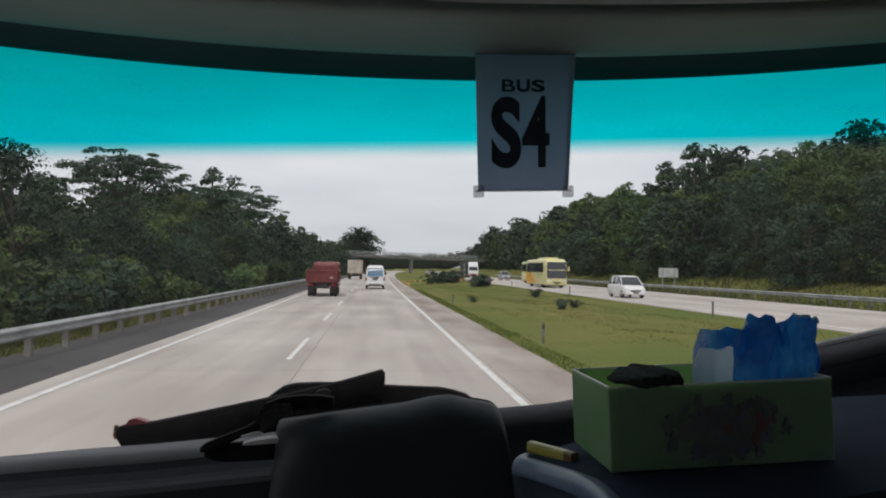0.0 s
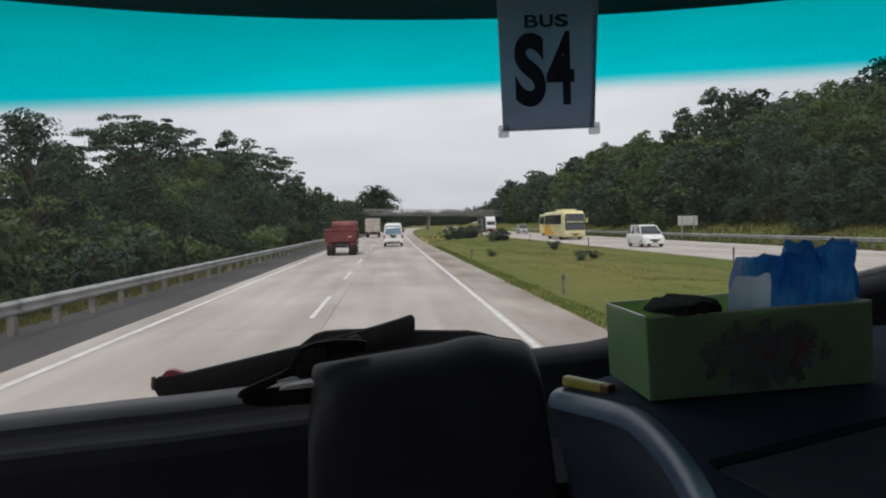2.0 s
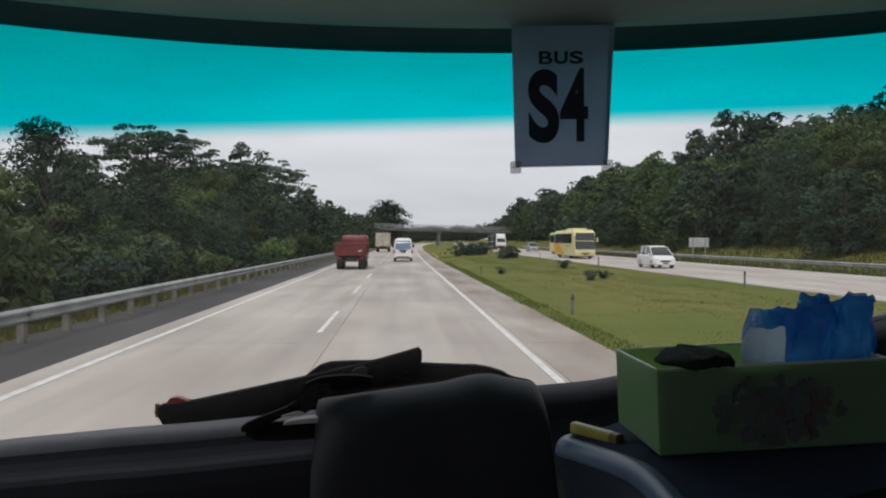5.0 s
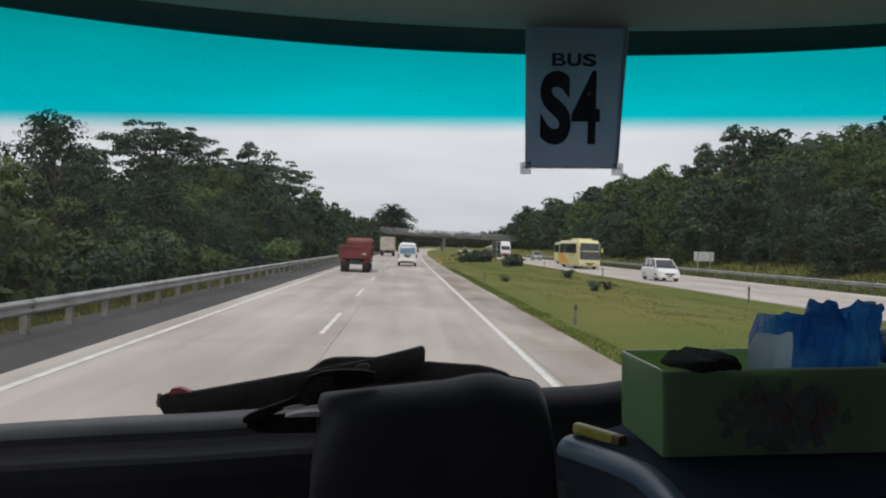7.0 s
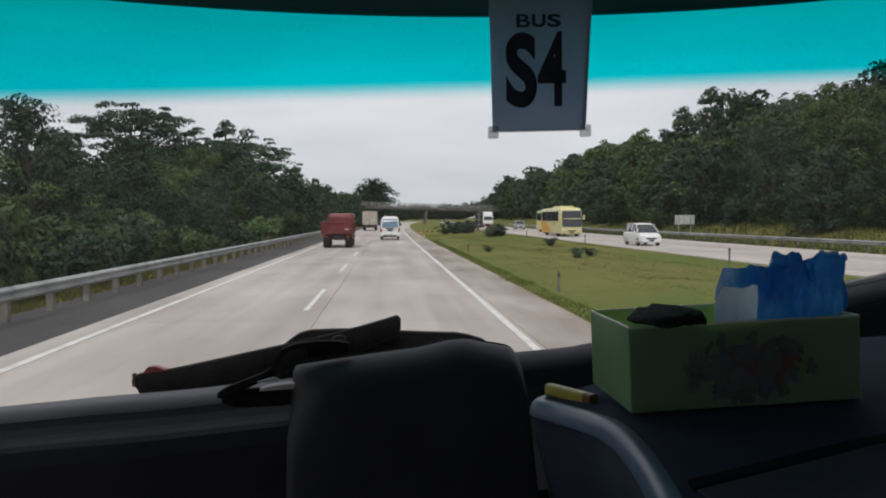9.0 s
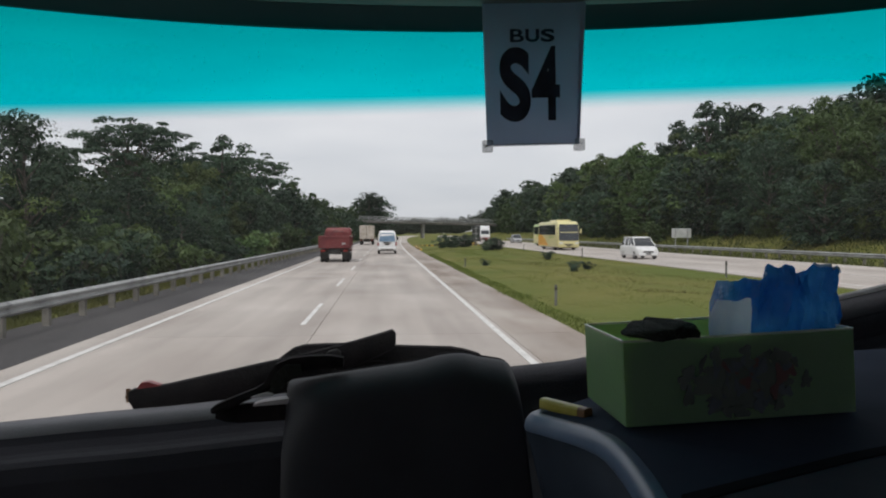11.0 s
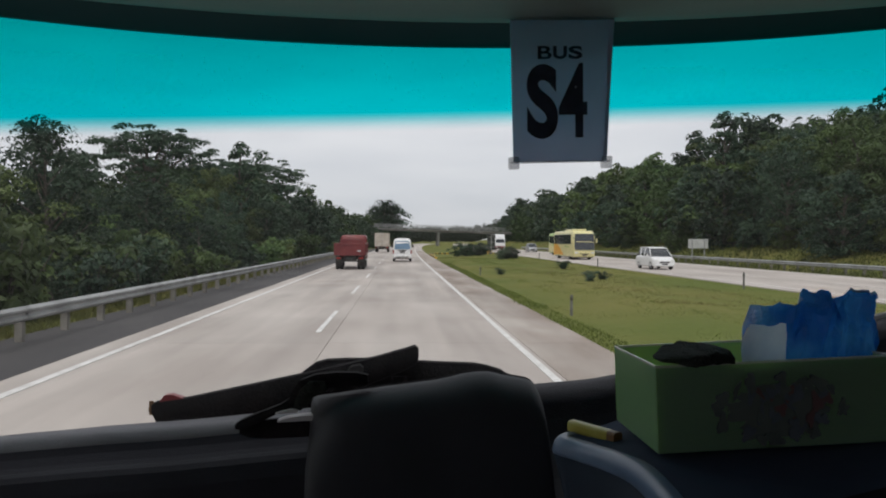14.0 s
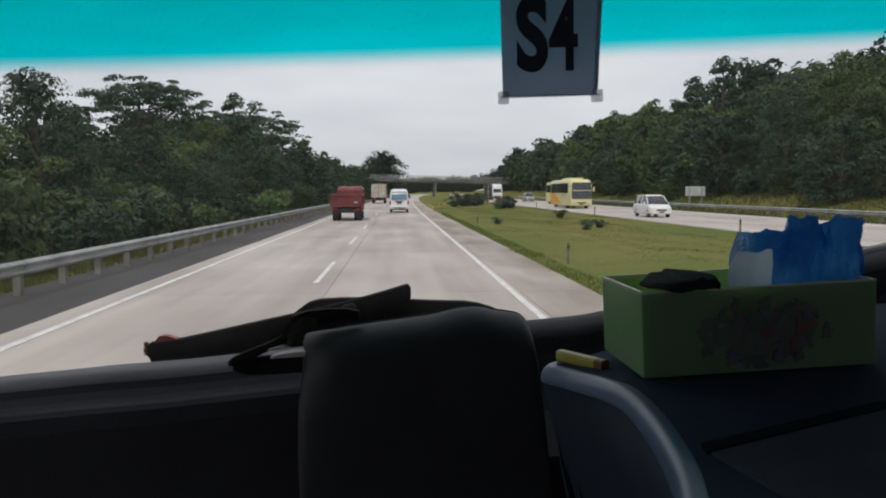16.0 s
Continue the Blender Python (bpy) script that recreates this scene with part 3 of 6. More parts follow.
def make_bush(seed, leaves, size, material, label, flowers=0, height=1.8, name="shrub"):
    """A many-stemmed shrub of uneven outline, with blossom where wanted."""
    r = np.random.default_rng(seed)
    top = empty(name, label, "shrub", "roadside shrubs")
    bm = bmesh.new()
    centres = []
    for i in range(11):
        a = r.random() * 2 * math.pi
        rr, h = 0.25 + 0.95 * r.random(), height * (0.45 + 0.55 * r.random())
        p, q = Vector((r.normal() * 0.15, r.normal() * 0.15, -0.2)), Vector((math.cos(a) * rr, math.sin(a) * rr, h))
        rod(bm, p, q, 0.03, 0.012, 5)
        centres += [np.array(q), np.array(p.lerp(q, 0.62)), np.array(p.lerp(q, 0.35))]
    part("stem", bm, WOOD_BARK, top)
    centres = np.array(centres)
    radii = height * 0.2 * (0.6 + 0.7 * r.random(len(centres)))
    part("foliage", quads("foliage", leaf_cloud(centres, radii, leaves, size, r, 0.85, 0.2)), material, top)
    if flowers:
        part("blossom", quads("blossom", leaf_cloud(centres, radii * 1.12, flowers, 0.05, r, 0.9)), PETAL, top, "white blossom clusters")
    return top


def make_banana(seed):
    """A banana plant: pale stem and long arching split leaves."""
    r = np.random.default_rng(seed)
    top = empty("banana_plant", "pale green banana plant with long arching leaves", "plant", "banana plants")
    bm = bmesh.new()
    rod(bm, (0, 0, -0.2), (0.05, 0, 1.9), 0.13, 0.07, 8)
    part("stem", bm, POST_GREY, top)
    for i in range(8):
        a, up, ln = 2 * math.pi * i / 8 + r.random(), 0.5 + 0.5 * r.random(), 1.7 + 0.5 * r.random()
        verts, faces = [], []
        for k in range(9):
            f = k / 8
            d, z = ln * f * (0.45 + 0.4 * (1 - up)), 1.85 + up * 1.7 * f - 1.5 * f * f
            w = 0.27 * math.sin(math.pi * min(1, 0.08 + 0.92 * f)) ** 0.7
            for s, dz in ((-w, -0.07), (0, 0.0), (w, -0.07)):
                verts.append((math.cos(a) * d - math.sin(a) * s, math.sin(a) * d + math.cos(a) * s, z + dz))
        for k in range(8):
            faces += [(3 * k, 3 * k + 1, 3 * k + 4, 3 * k + 3), (3 * k + 1, 3 * k + 2, 3 * k + 5, 3 * k + 4)]
        part("leaf", mesh_of("leaf", verts, faces, True), LEAF_OLIVE, top)
    return top


def plant(proto, off, y, scale, turn, squash=1.0, sink=0.0):
    """A copy of a plant on the ground at that place."""
    ob = copy_thing(proto, pose(off + bend(y), y, land(off, y) - sink, 0, 0, turn))
    ob.scale = (scale, scale, scale * squash)
    return ob


BROAD = "tall dark green broadleaf tree with a dense uneven crown"
near_broad = [make_tree("broad", 101 + i, 8000, 0.157, (LEAF_DARK, LEAF_MID, LEAF_OLIVE)[i % 3], BROAD) for i in range(4)]
near_feather = [make_tree("feather", 131 + i, 6400, 0.140, (LEAF_MID, LEAF_DARK)[i % 2], "slender green tree with a loose feathery crown") for i in range(2)]
far_broad = [make_tree("broad", 151 + i, 2600, 0.292, (LEAF_DARK, LEAF_MID, LEAF_DARK)[i % 3], BROAD) for i in range(4)]
far_feather = [make_tree("feather", 171, 2600, 0.25, LEAF_MID, "slender green tree with a loose feathery crown")]
hazed_broad = [make_tree("broad", 161 + i, 1500, 0.46, LEAF_HAZED, BROAD) for i in range(2)]
tall_tree = make_tree("tall", 181, 2200, 0.22, LEAF_DARK, "tall narrow tree with a tufted open crown")
umbrella_tree = make_tree("umbrella", 191, 8000, 0.15, LEAF_DARK, "wide flat-topped rain tree with bare limbs")
bushes = [make_bush(201 + i, 1700, 0.112, (LEAF_MID, LEAF_DARK, LEAF_OLIVE)[i], "dense green roadside shrub with uneven outline") for i in range(3)]
flower_bush = make_bush(211, 2600, 0.09, LEAF_DARK, "dark green oleander shrub with white blossom", 260, 1.7, "flowering_shrub")
banana = make_banana(221)
mass_broad = [make_tree("broad", 241 + i, 1050, 0.475, (LEAF_DARK, LEAF_MID, LEAF_DARK)[i], BROAD) for i in range(3)]
PROTOS = [*mass_broad, *hazed_broad, *near_broad, *near_feather, *far_broad, *far_feather, tall_tree, umbrella_tree, *bushes, flower_bush, banana]

FAR_MASS = {}


def mass(proto, off, y, scale, turn, squash=1.0, sink=0.0):
    """Notes a tree of the far wood, which is joined into one mesh afterwards."""
    m = np.array(pose(off + bend(y), y, land(off, y) - sink, 0, 0, turn) @ Matrix.Diagonal((scale, scale, scale * squash, 1)))
    FAR_MASS.setdefault(proto, []).append(m)


def build_mass():
    leaves = {}
    for proto, places in FAR_MASS.items():
        crown = [o for o in proto.children if o.name.startswith("crown")][0]
        co = np.empty(3 * len(crown.data.vertices), np.float32)
        crown.data.vertices.foreach_get("co", co)
        co = co.reshape(-1, 3)
        for m in places:
            leaves.setdefault(crown.data.materials[0].name, []).append(co @ m[:3, :3].T + m[:3, 3])
    for mat, chunks in leaves.items():
        ob = part("far_wood", quads("far_wood", np.concatenate(chunks)), bpy.data.materials[mat])
        tagged(ob, "distant dark green wood closing the view", "wood", kind="stuff")


# the left wood, thickest beside the road
for row, (o0, hmin, hmax) in enumerate(((-13.2, 0.46, 0.70), (-17.5, 0.60, 0.88), (-23.0, 0.72, 1.00), (-31, 0.85, 1.12))):
    y = 9.0 + 2.2 * row
    while y < 330:
        far = y > 85 or row == 3
        pool = (far_broad + far_feather) if far else (near_broad + near_feather)
        near_boost = 0.90 + 0.44 * smooth_step(38, 100, y)
        distant = y > 130 or (row == 3 and y > 60)
        pool = mass_broad if distant else pool
        (mass if distant else plant)(pool[int(rng.integers(len(pool)))], o0 + rng.normal() * 1.1, y, rng.uniform(hmin, hmax) * near_boost, rng.uniform(0, 360), rng.uniform(0.85, 1.15), 0.1 if row else 0.9)
        y += (3.6 + 0.9 * row) * rng.uniform(0.75, 1.3) * (1.0 if y < 90 else 1.9)
for i in range(64):
    y = 10 + 1.75 * i * rng.uniform(0.9, 1.1)
    plant(bushes[int(rng.integers(3))], -10.4 + rng.normal() * 0.55, y, rng.uniform(0.75, 1.5), rng.uniform(0, 360), rng.uniform(0.8, 1.25), 0.05)
plant(umbrella_tree, -19.5, 108, 1.34, 40)
plant(umbrella_tree, -25.5, 78, 1.36, 215)
plant(tall_tree, -15.5, 74, 1.15, 10)
for o, y in ((-11.8, 52), (-12.1, 56), (-11.6, 66)):
    plant(banana, o, y, 1.0, 50 * y)

# the wooded hillside beyond the opposite carriageway
for row, (o0, hmin, hmax) in enumerate(((39.5, 0.68, 1.0), (43.5, 0.85, 1.2), (49, 0.95, 1.3), (58, 1.05, 1.45), (72, 1.1, 1.5))):
    y = 34.0 + 3.5 * row
    while y < 340:
        pool = (far_broad + far_feather) if y > 80 or row > 2 else (near_broad + near_feather)
        distant = y > 170 or row == 4
        pool = mass_broad if distant else pool
        (mass if distant else plant)(pool[int(rng.integers(len(pool)))], o0 + rng.normal() * 1.6, y, rng.uniform(hmin, hmax) * (1.15 + 0.20 * smooth_step(75, 115, y)), rng.uniform(0, 360), rng.uniform(0.85, 1.15), 0.15 if row > 1 else 1.5 - 0.6 * row)
        y += (4.6 + 1.0 * row) * rng.uniform(0.75, 1.3) * (1.0 if y < 120 else 1.8)
for i in range(52):
    y = 34 + 2.3 * i
    plant(bushes[int(rng.integers(3))], 37.0 + rng.normal() * 0.9, y, rng.uniform(0.9, 1.9), rng.uniform(0, 360), rng.uniform(0.8, 1.2), 0.05)
plant(tall_tree, 40.5, 92, 1.5, 30)
plant(tall_tree, 47, 118, 1.6, 80)
for o, y, s in ((52, 92, 1.3), (57, 66, 1.35), (50, 132, 1.25)):
    plant(umbrella_tree, o, y, s, 61 * s * y)
plant(umbrella_tree, -30, 128, 1.5, 300)

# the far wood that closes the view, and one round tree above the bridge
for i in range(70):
    mass(hazed_broad[i % 2], -50 + 1.7 * i, rng.uniform(548, 600), rng.uniform(0.9, 1.4), 40 * i)
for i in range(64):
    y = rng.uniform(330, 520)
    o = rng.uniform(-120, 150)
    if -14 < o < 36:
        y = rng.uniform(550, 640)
    mass(hazed_broad[int(rng.integers(2))], o, y, rng.uniform(0.9, 1.5), rng.uniform(0, 360))
for o, y, s in ((-13.5, 322, 2.1), (-10.5, 326, 1.9), (-16.5, 328, 1.9)):
    plant(far_broad[0], o, y, s, 33 * s)

# shrubs in the median
for o, y, s, q in ((7.4, 96, 1.05, 0), (8.6, 99, 1.2, 0), (9.6, 103, 1.1, 1), (10.8, 106, 1.25, 1), (12.0, 109, 1.2, 0), (11.4, 84, 0.9, 1), (12.2, 85.2, 1.0, 0), (13.2, 86, 0.85, 1)):
    plant(flower_bush if q else bushes[1], o, y, s, 71 * s * o, 0.8, 0.03)
for o, y, s in ((6.4, 47, 0.34), (9.8, 38, 0.42), (10.9, 39.5, 0.36), (12.2, 55, 0.5)):
    plant(bushes[1], o, y, s, 55 * y, 0.7, 0.02)
build_mass()
for ob in PROTOS:
    for o in (*ob.children_recursive, ob):
        bpy.data.objects.remove(o)


def grass(name, count, o0, o1, y0, y1, h, material, seed, label):
    """Blades of grass, many together, leaning at random."""
    r = np.random.default_rng(seed)
    y = y0 + (y1 - y0) * r.random(count) ** 1.7
    o = o0 + (o1 - o0) * r.random(count)
    clump = np.array([noise.noise((a * 0.7, b * 0.35, 3.0)) for a, b in zip(o, y)])
    n = len(o)
    z = np.array([land(a, b) for a, b in zip(o, y)])
    x = o + np.array([bend(b) for b in y])
    a, hh = r.random(n) * 2 * np.pi, h * (0.5 + 0.8 * r.random(n)) * (1 + 0.9 * clump)
    w = 0.007 + 0.0006 * y
    lean = r.normal(size=(n, 2)) * 0.5 * hh[:, None]
    p = np.stack([x, y, z - 0.01], 1)
    u = np.stack([np.cos(a) * w, np.sin(a) * w, 0 * a], 1)
    t = p + np.stack([lean[:, 0], lean[:, 1], hh], 1)
    me = quads(name, np.stack([p - u, p + u, t + u * 0.25, t - u * 0.25], 1).reshape(-1, 3))
    return tagged(part(name, me, material), label, "grass", kind="stuff")


grass("grass", 70000, 4.0, 17.0, 7, 95, 0.018, BLADE, 5, "short green median grass, uneven and tufted")
grass("grass_edge", 9000, 3.90, 4.7, 7, 70, 0.065, BLADE, 6, "longer green grass fringe along the concrete edge")
grass("grass_verge", 26000, -11.5, -7.9, 7, 80, 0.16, BLADE_BANK, 7, "rough green verge grass beneath the guard rail")
grass("dry_grass", 3600, 8.5, 13.5, 24, 60, 0.035, BLADE_DRY, 8, "patch of reddish dry grass in the median")
grass("grass_bank", 14000, 28.8, 37.0, 28, 120, 0.26, BLADE_BANK, 9, "rough grass on the bank beyond the road")


# ---------------------------------------------------------------- guard rails, posts, signs
def guard_rail(off, y0, y1, side, label):
    """W-beam on posts: rail lengths of 4 m overlap, a post every 2 m. side: +1 when traffic passes on its +x side."""
    top = empty("guard_rail", label, "guard rail", kind="structure")
    prof = [(0.00, 0.42), (0.035, 0.445), (0.08, 0.475), (0.08, 0.515), (0.02, 0.555), (0.02, 0.585), (0.08, 0.625), (0.08, 0.665), (0.035, 0.695), (0.00, 0.72)]
    ring = [(a, b) for a, b in prof] + [(a - 0.012, b) for a, b in reversed(prof)]
    bm = bmesh.new()
    loft(bm, [[(side * a, y, b) for a, b in ring] for y in (0.0, 4.12)])
    beam_me = finish(bm, "beam")
    beam_me.materials.append(GALVANISED)
    bm = bmesh.new()
    slab(bm, -0.075, 0.075, -0.075, 0.075, -0.7, 0.66, 0.012)
    post_me = finish(bm, "post")
    post_me.materials.append(RAIL_POST)
    bm = bmesh.new()
    slab(bm, -0.05, 0.05, -0.06, 0.06, 0.47, 0.67, 0.01)
    block_me = finish(bm, "spacer")
    block_me.materials.append(POST_GREY)
    y = y0
    while y < y1:
        b0, b1 = bend(y), bend(y + 4)
        beam = new("beam", beam_me)
        beam.parent = top
        beam.matrix_basis = pose(off + b0, y, 0, 0, 0, -math.degrees(math.atan2(b1 - b0, 4)))
        for dy in (0.2, 2.2):
            post = new("post", post_me)
            post.parent = top
            post.matrix_basis = pose(off + bend(y + dy) - side * 0.18, y + dy, min(0.0, land(off, y + dy) + 0.045))
            block = new("spacer", block_me)
            block.parent = top
            block.matrix_basis = pose(off + bend(y + dy) - side * 0.052, y + dy, 0)
        y += 4.0
    return top


guard_rail(-7.30, 7.0, 150.0, 1, "long galvanised W-beam guard rail on grey posts along the shoulder")
guard_rail(29.6, 34.0, 190.0, -1, "galvanised W-beam guard rail beyond the opposite carriageway")


def delineator(off, y, h):
    top = empty("delineator_post", "slim grey roadside marker post with a dark reflector", "marker post", "marker posts")
    bm = bmesh.new()
    slab(bm, -0.035, 0.035, -0.03, 0.03, -0.2, h, 0.008)
    part("post", bm, MARKER_GREY, top)
    bm = bmesh.new()
    slab(bm, -0.038, 0.038, -0.033, 0.033, h - 0.16, h - 0.08, 0.004)
    part("reflector", bm, BLACK_PAINT, top)
    top.matrix_basis = pose(off + bend(y), y, land(off, y))
    return top


for o, y, h in ((15.6, 33, 0.75), (15.6, 58, 0.75), (15.6, 83, 0.75), (15.6, 108, 0.75), (4.9, 21, 0.6), (5.0, 46, 0.55)):
    delineator(o, y, h)
delineator(-8.35, 33, 0.7)


def board_sign(off, y, w, h, z, legs, board_mat, label, slats=0):
    """A sign seen from behind, on steel legs."""
    top = empty("road_sign", label, "road sign")
    bm = bmesh.new()
    slab(bm, -w / 2, w / 2, -0.02, 0.02, z, z + h, 0.01)
    board = part("board", bm, board_mat, top)
    for k in range(slats):
        bm = bmesh.new()
        slab(bm, -w / 2 + 0.08, w / 2 - 0.08, -0.055, -0.021, z + h * (k + 0.5) / slats - 0.03, z + h * (k + 0.5) / slats + 0.03, 0.006)
        part("rail", bm, GALVANISED, board)
    for x in legs:
        bm = bmesh.new()
        slab(bm, x - 0.05, x + 0.05, -0.11, -0.056 if slats else -0.022, -0.4, z + h - 0.1, 0.01)
        part("leg", bm, GALVANISED, top)
    top.matrix_basis = pose(off + bend(y), y, land(off, y), 0, 0, -4)
    return top


board_sign(31.8, 78, 2.1, 1.0, 1.3, (-0.65, 0.65), SIGN_WHITE, "blank grey-white back of a road sign on two posts")
board_sign(14.2, 118, 1.3, 2.4, 0.7, (0.0,), SIGN_DARK, "dark chevron board seen from behind on one post", 3)


def barrier(off, y, length, turn):
    """A concrete median barrier in yellow and black stripes, with a taller pillar at one end."""
    top = empty("striped_barrier", "concrete barrier painted in yellow and black stripes above a whitish base", "barrier", "median barriers")
    n = int(length / 0.45)
    for k in range(n):
        x0 = -length / 2 + length * k / n
        bm = bmesh.new()
        ring = [(-0.17, 0.181), (0.17, 0.181), (0.10, 0.55), (0.08, 0.62), (-0.08, 0.62), (-0.10, 0.55)]
        loft(bm, [[(x, a, b) for a, b in ring] for x in (x0, x0 + length / n)])
        part("segment", bm, (YELLOW_PAINT, BLACK_PAINT)[k % 2], top)
    bm = bmesh.new()
    slab(bm, -length / 2, length / 2, -0.23, 0.23, -0.05, 0.18, 0.02)
    part("base", bm, POST_GREY, top, "whitish concrete base")
    for k in range(3):
        bm = bmesh.new()
        x0 = length / 2 + 0.004 + 0.18 * k
        loft(bm, [[(x, a, b) for a, b in ((-0.27, -0.05), (0.27, -0.05), (0.20, 0.92), (-0.20, 0.92))] for x in (x0, x0 + 0.178)])
        part("pillar", bm, (BLACK_PAINT, YELLOW_PAINT, BLACK_PAINT)[k], top, "taller striped end pillar")
    top.matrix_basis = pose(off + bend(y), y, land(off, y), 0, 0, turn)
    return top


def striped_kerb():
    """A low kerb of black and yellow stones that leaves the concrete and rounds the nose of the grass."""
    top = empty("striped_kerb", "low concrete kerb painted in black and yellow along the grass", "kerb")
    stones = []
    for m in (YELLOW_PAINT, BLACK_PAINT):
        bm = bmesh.new()
        slab(bm, -0.13, 0.13, 0.004, 0.646, -0.15, 0.19, 0.02)
        stones.append(finish(bm, "kerb_stone"))
        stones[-1].materials.append(m)
    x, y = 4.25, 88.0
    for k in range(62):
        head = 70 * smooth_step(108, 121, y)
        ob = new("kerb_stone", stones[k % 2])
        ob.parent = top
        ob.matrix_basis = pose(x + bend(y), y, -0.045, 0, 0, -head - math.degrees(math.atan(max(0, y - 60) / 5000)))
        x, y = x + 0.65 * math.sin(radians(head)), y + 0.65 * math.cos(radians(head))
    return top


striped_kerb()
barrier(13.6, 122, 4.5, 62)
barrier(10.6, 128, 4.5, 62)


# ---------------------------------------------------------------- the bridge over the highway
def bridge(y):
    top = empty("overpass", "grey concrete road bridge on slim piers with pipe railings", "bridge")
    cx = 9.0
    bm = bmesh.new()
    slab(bm, cx - 62, cx + 62, -3.6, 3.6, 6.1, 6.45, 0.05)
    deck = part("deck", bm, BRIDGE_CONC, top)
    for k in range(4):
        bm = bmesh.new()
        slab(bm, cx - 60, cx + 60, -2.9 + 1.8 * k, -2.5 + 1.8 * k, 5.55, 6.098, 0.03)
        part("girder", bm, BRIDGE_CONC, deck)
    for x in (-12.5, 9.5, 31.0):
        for dy in (-1.9, 1.9):
            bm = bmesh.new()
            rod(bm, (x, dy, -0.5), (x, dy, 5.0), 0.45, n=14)
            part("pier", bm, BRIDGE_CONC, top)
        bm = bmesh.new()
        slab(bm, x - 0.6, x + 0.6, -3.0, 3.0, 5.0, 5.548, 0.06)
        part("pier_cap", bm, BRIDGE_CONC, top)
    for s in (-3.5, 3.5):
        rail = new("railing")
        rail.parent = top
        for z in (7.0, 7.5, 8.0):
            bm = bmesh.new()
            rod(bm, (cx - 40, s, z), (cx + 40, s, z), 0.05, n=6)
            part("pipe", bm, GALVANISED, rail)
        for k in range(33):
            x = cx - 40 + 2.5 * k
            bm = bmesh.new()
            slab(bm, x - 0.06, x + 0.06, s - 0.06, s + 0.06, 6.45, 8.05)
            part("stanchion", bm, GALVANISED, rail)
    top.matrix_basis = pose(bend(y), y, 0, 0, 1.3, 6)
    return top


bridge(285)


def bank(name, x0, x1, y, h, label):
    """An earth bank that carries a bridge end."""
    bm = bmesh.new()
    n = 14
    rings = []
    for i in range(n + 1):
        x = x0 + (x1 - x0) * i / n
        f = smooth_step(0, 0.45, i / n) if x0 < x1 else 1
        hh = h * f
        rings.append([(x, y - 6 - 12 * f + 1.2 * noise.noise((x, 1, 0)), -0.6), (x, y - 4.5, hh), (x, y + 4.5, hh), (x, y + 18, -0.6)])
    for ring in rings:
        for k, (x, yy, z) in enumerate(ring):
            ring[k] = (x + bend(y), yy, z)
    loft(bm, rings)
    return tagged(part(name, bm, SOIL_GRASS, smooth=True), label, "earth bank", kind="structure")


bank("bank_east", 36, 110, 289, 6.0, "grassy earth bank at the bridge end")
bank("bank_west", -14, -90, 283, 4.9, "grassy earth bank at the bridge end")


# ---------------------------------------------------------------- vehicles
def wheel(parent, x, y, r, w):
    """Tyre with a rim in it; the axle lies across."""
    bm = bmesh.new()
    prof = [(-w / 2, r * 0.62), (-w / 2, r * 0.92), (-w * 0.38, r), (w * 0.38, r), (w / 2, r * 0.92), (w / 2, r * 0.62)]
    n = 20
    rings = [[(x + a, y + b * math.cos(2 * math.pi * k / n), r + b * math.sin(2 * math.pi * k / n)) for a, b in prof] for k in range(n)]
    loft(bm, rings + [rings[0]], caps=False)
    bmesh.ops.remove_doubles(bm, verts=bm.verts, dist=1e-4)
    tyre = part("tyre", bm, RUBBER, parent)
    bm = bmesh.new()
    rod(bm, (x - w * 0.36, y, r), (x + w * 0.36, y, r), r * 0.63, n=16)
    rod(bm, (x - w * 0.42, y, r), (x + w * 0.42, y, r), r * 0.2, n=10)
    part("rim", bm, RIM_GREY, tyre)


def lamp_block(name, parent, x0, x1, y0, y1, z0, z1, material, bevel=0.02, label=""):
    bm = bmesh.new()
    slab(bm, x0, x1, y0, y1, z0, z1, bevel)
    return part(name, bm, material, parent, label)


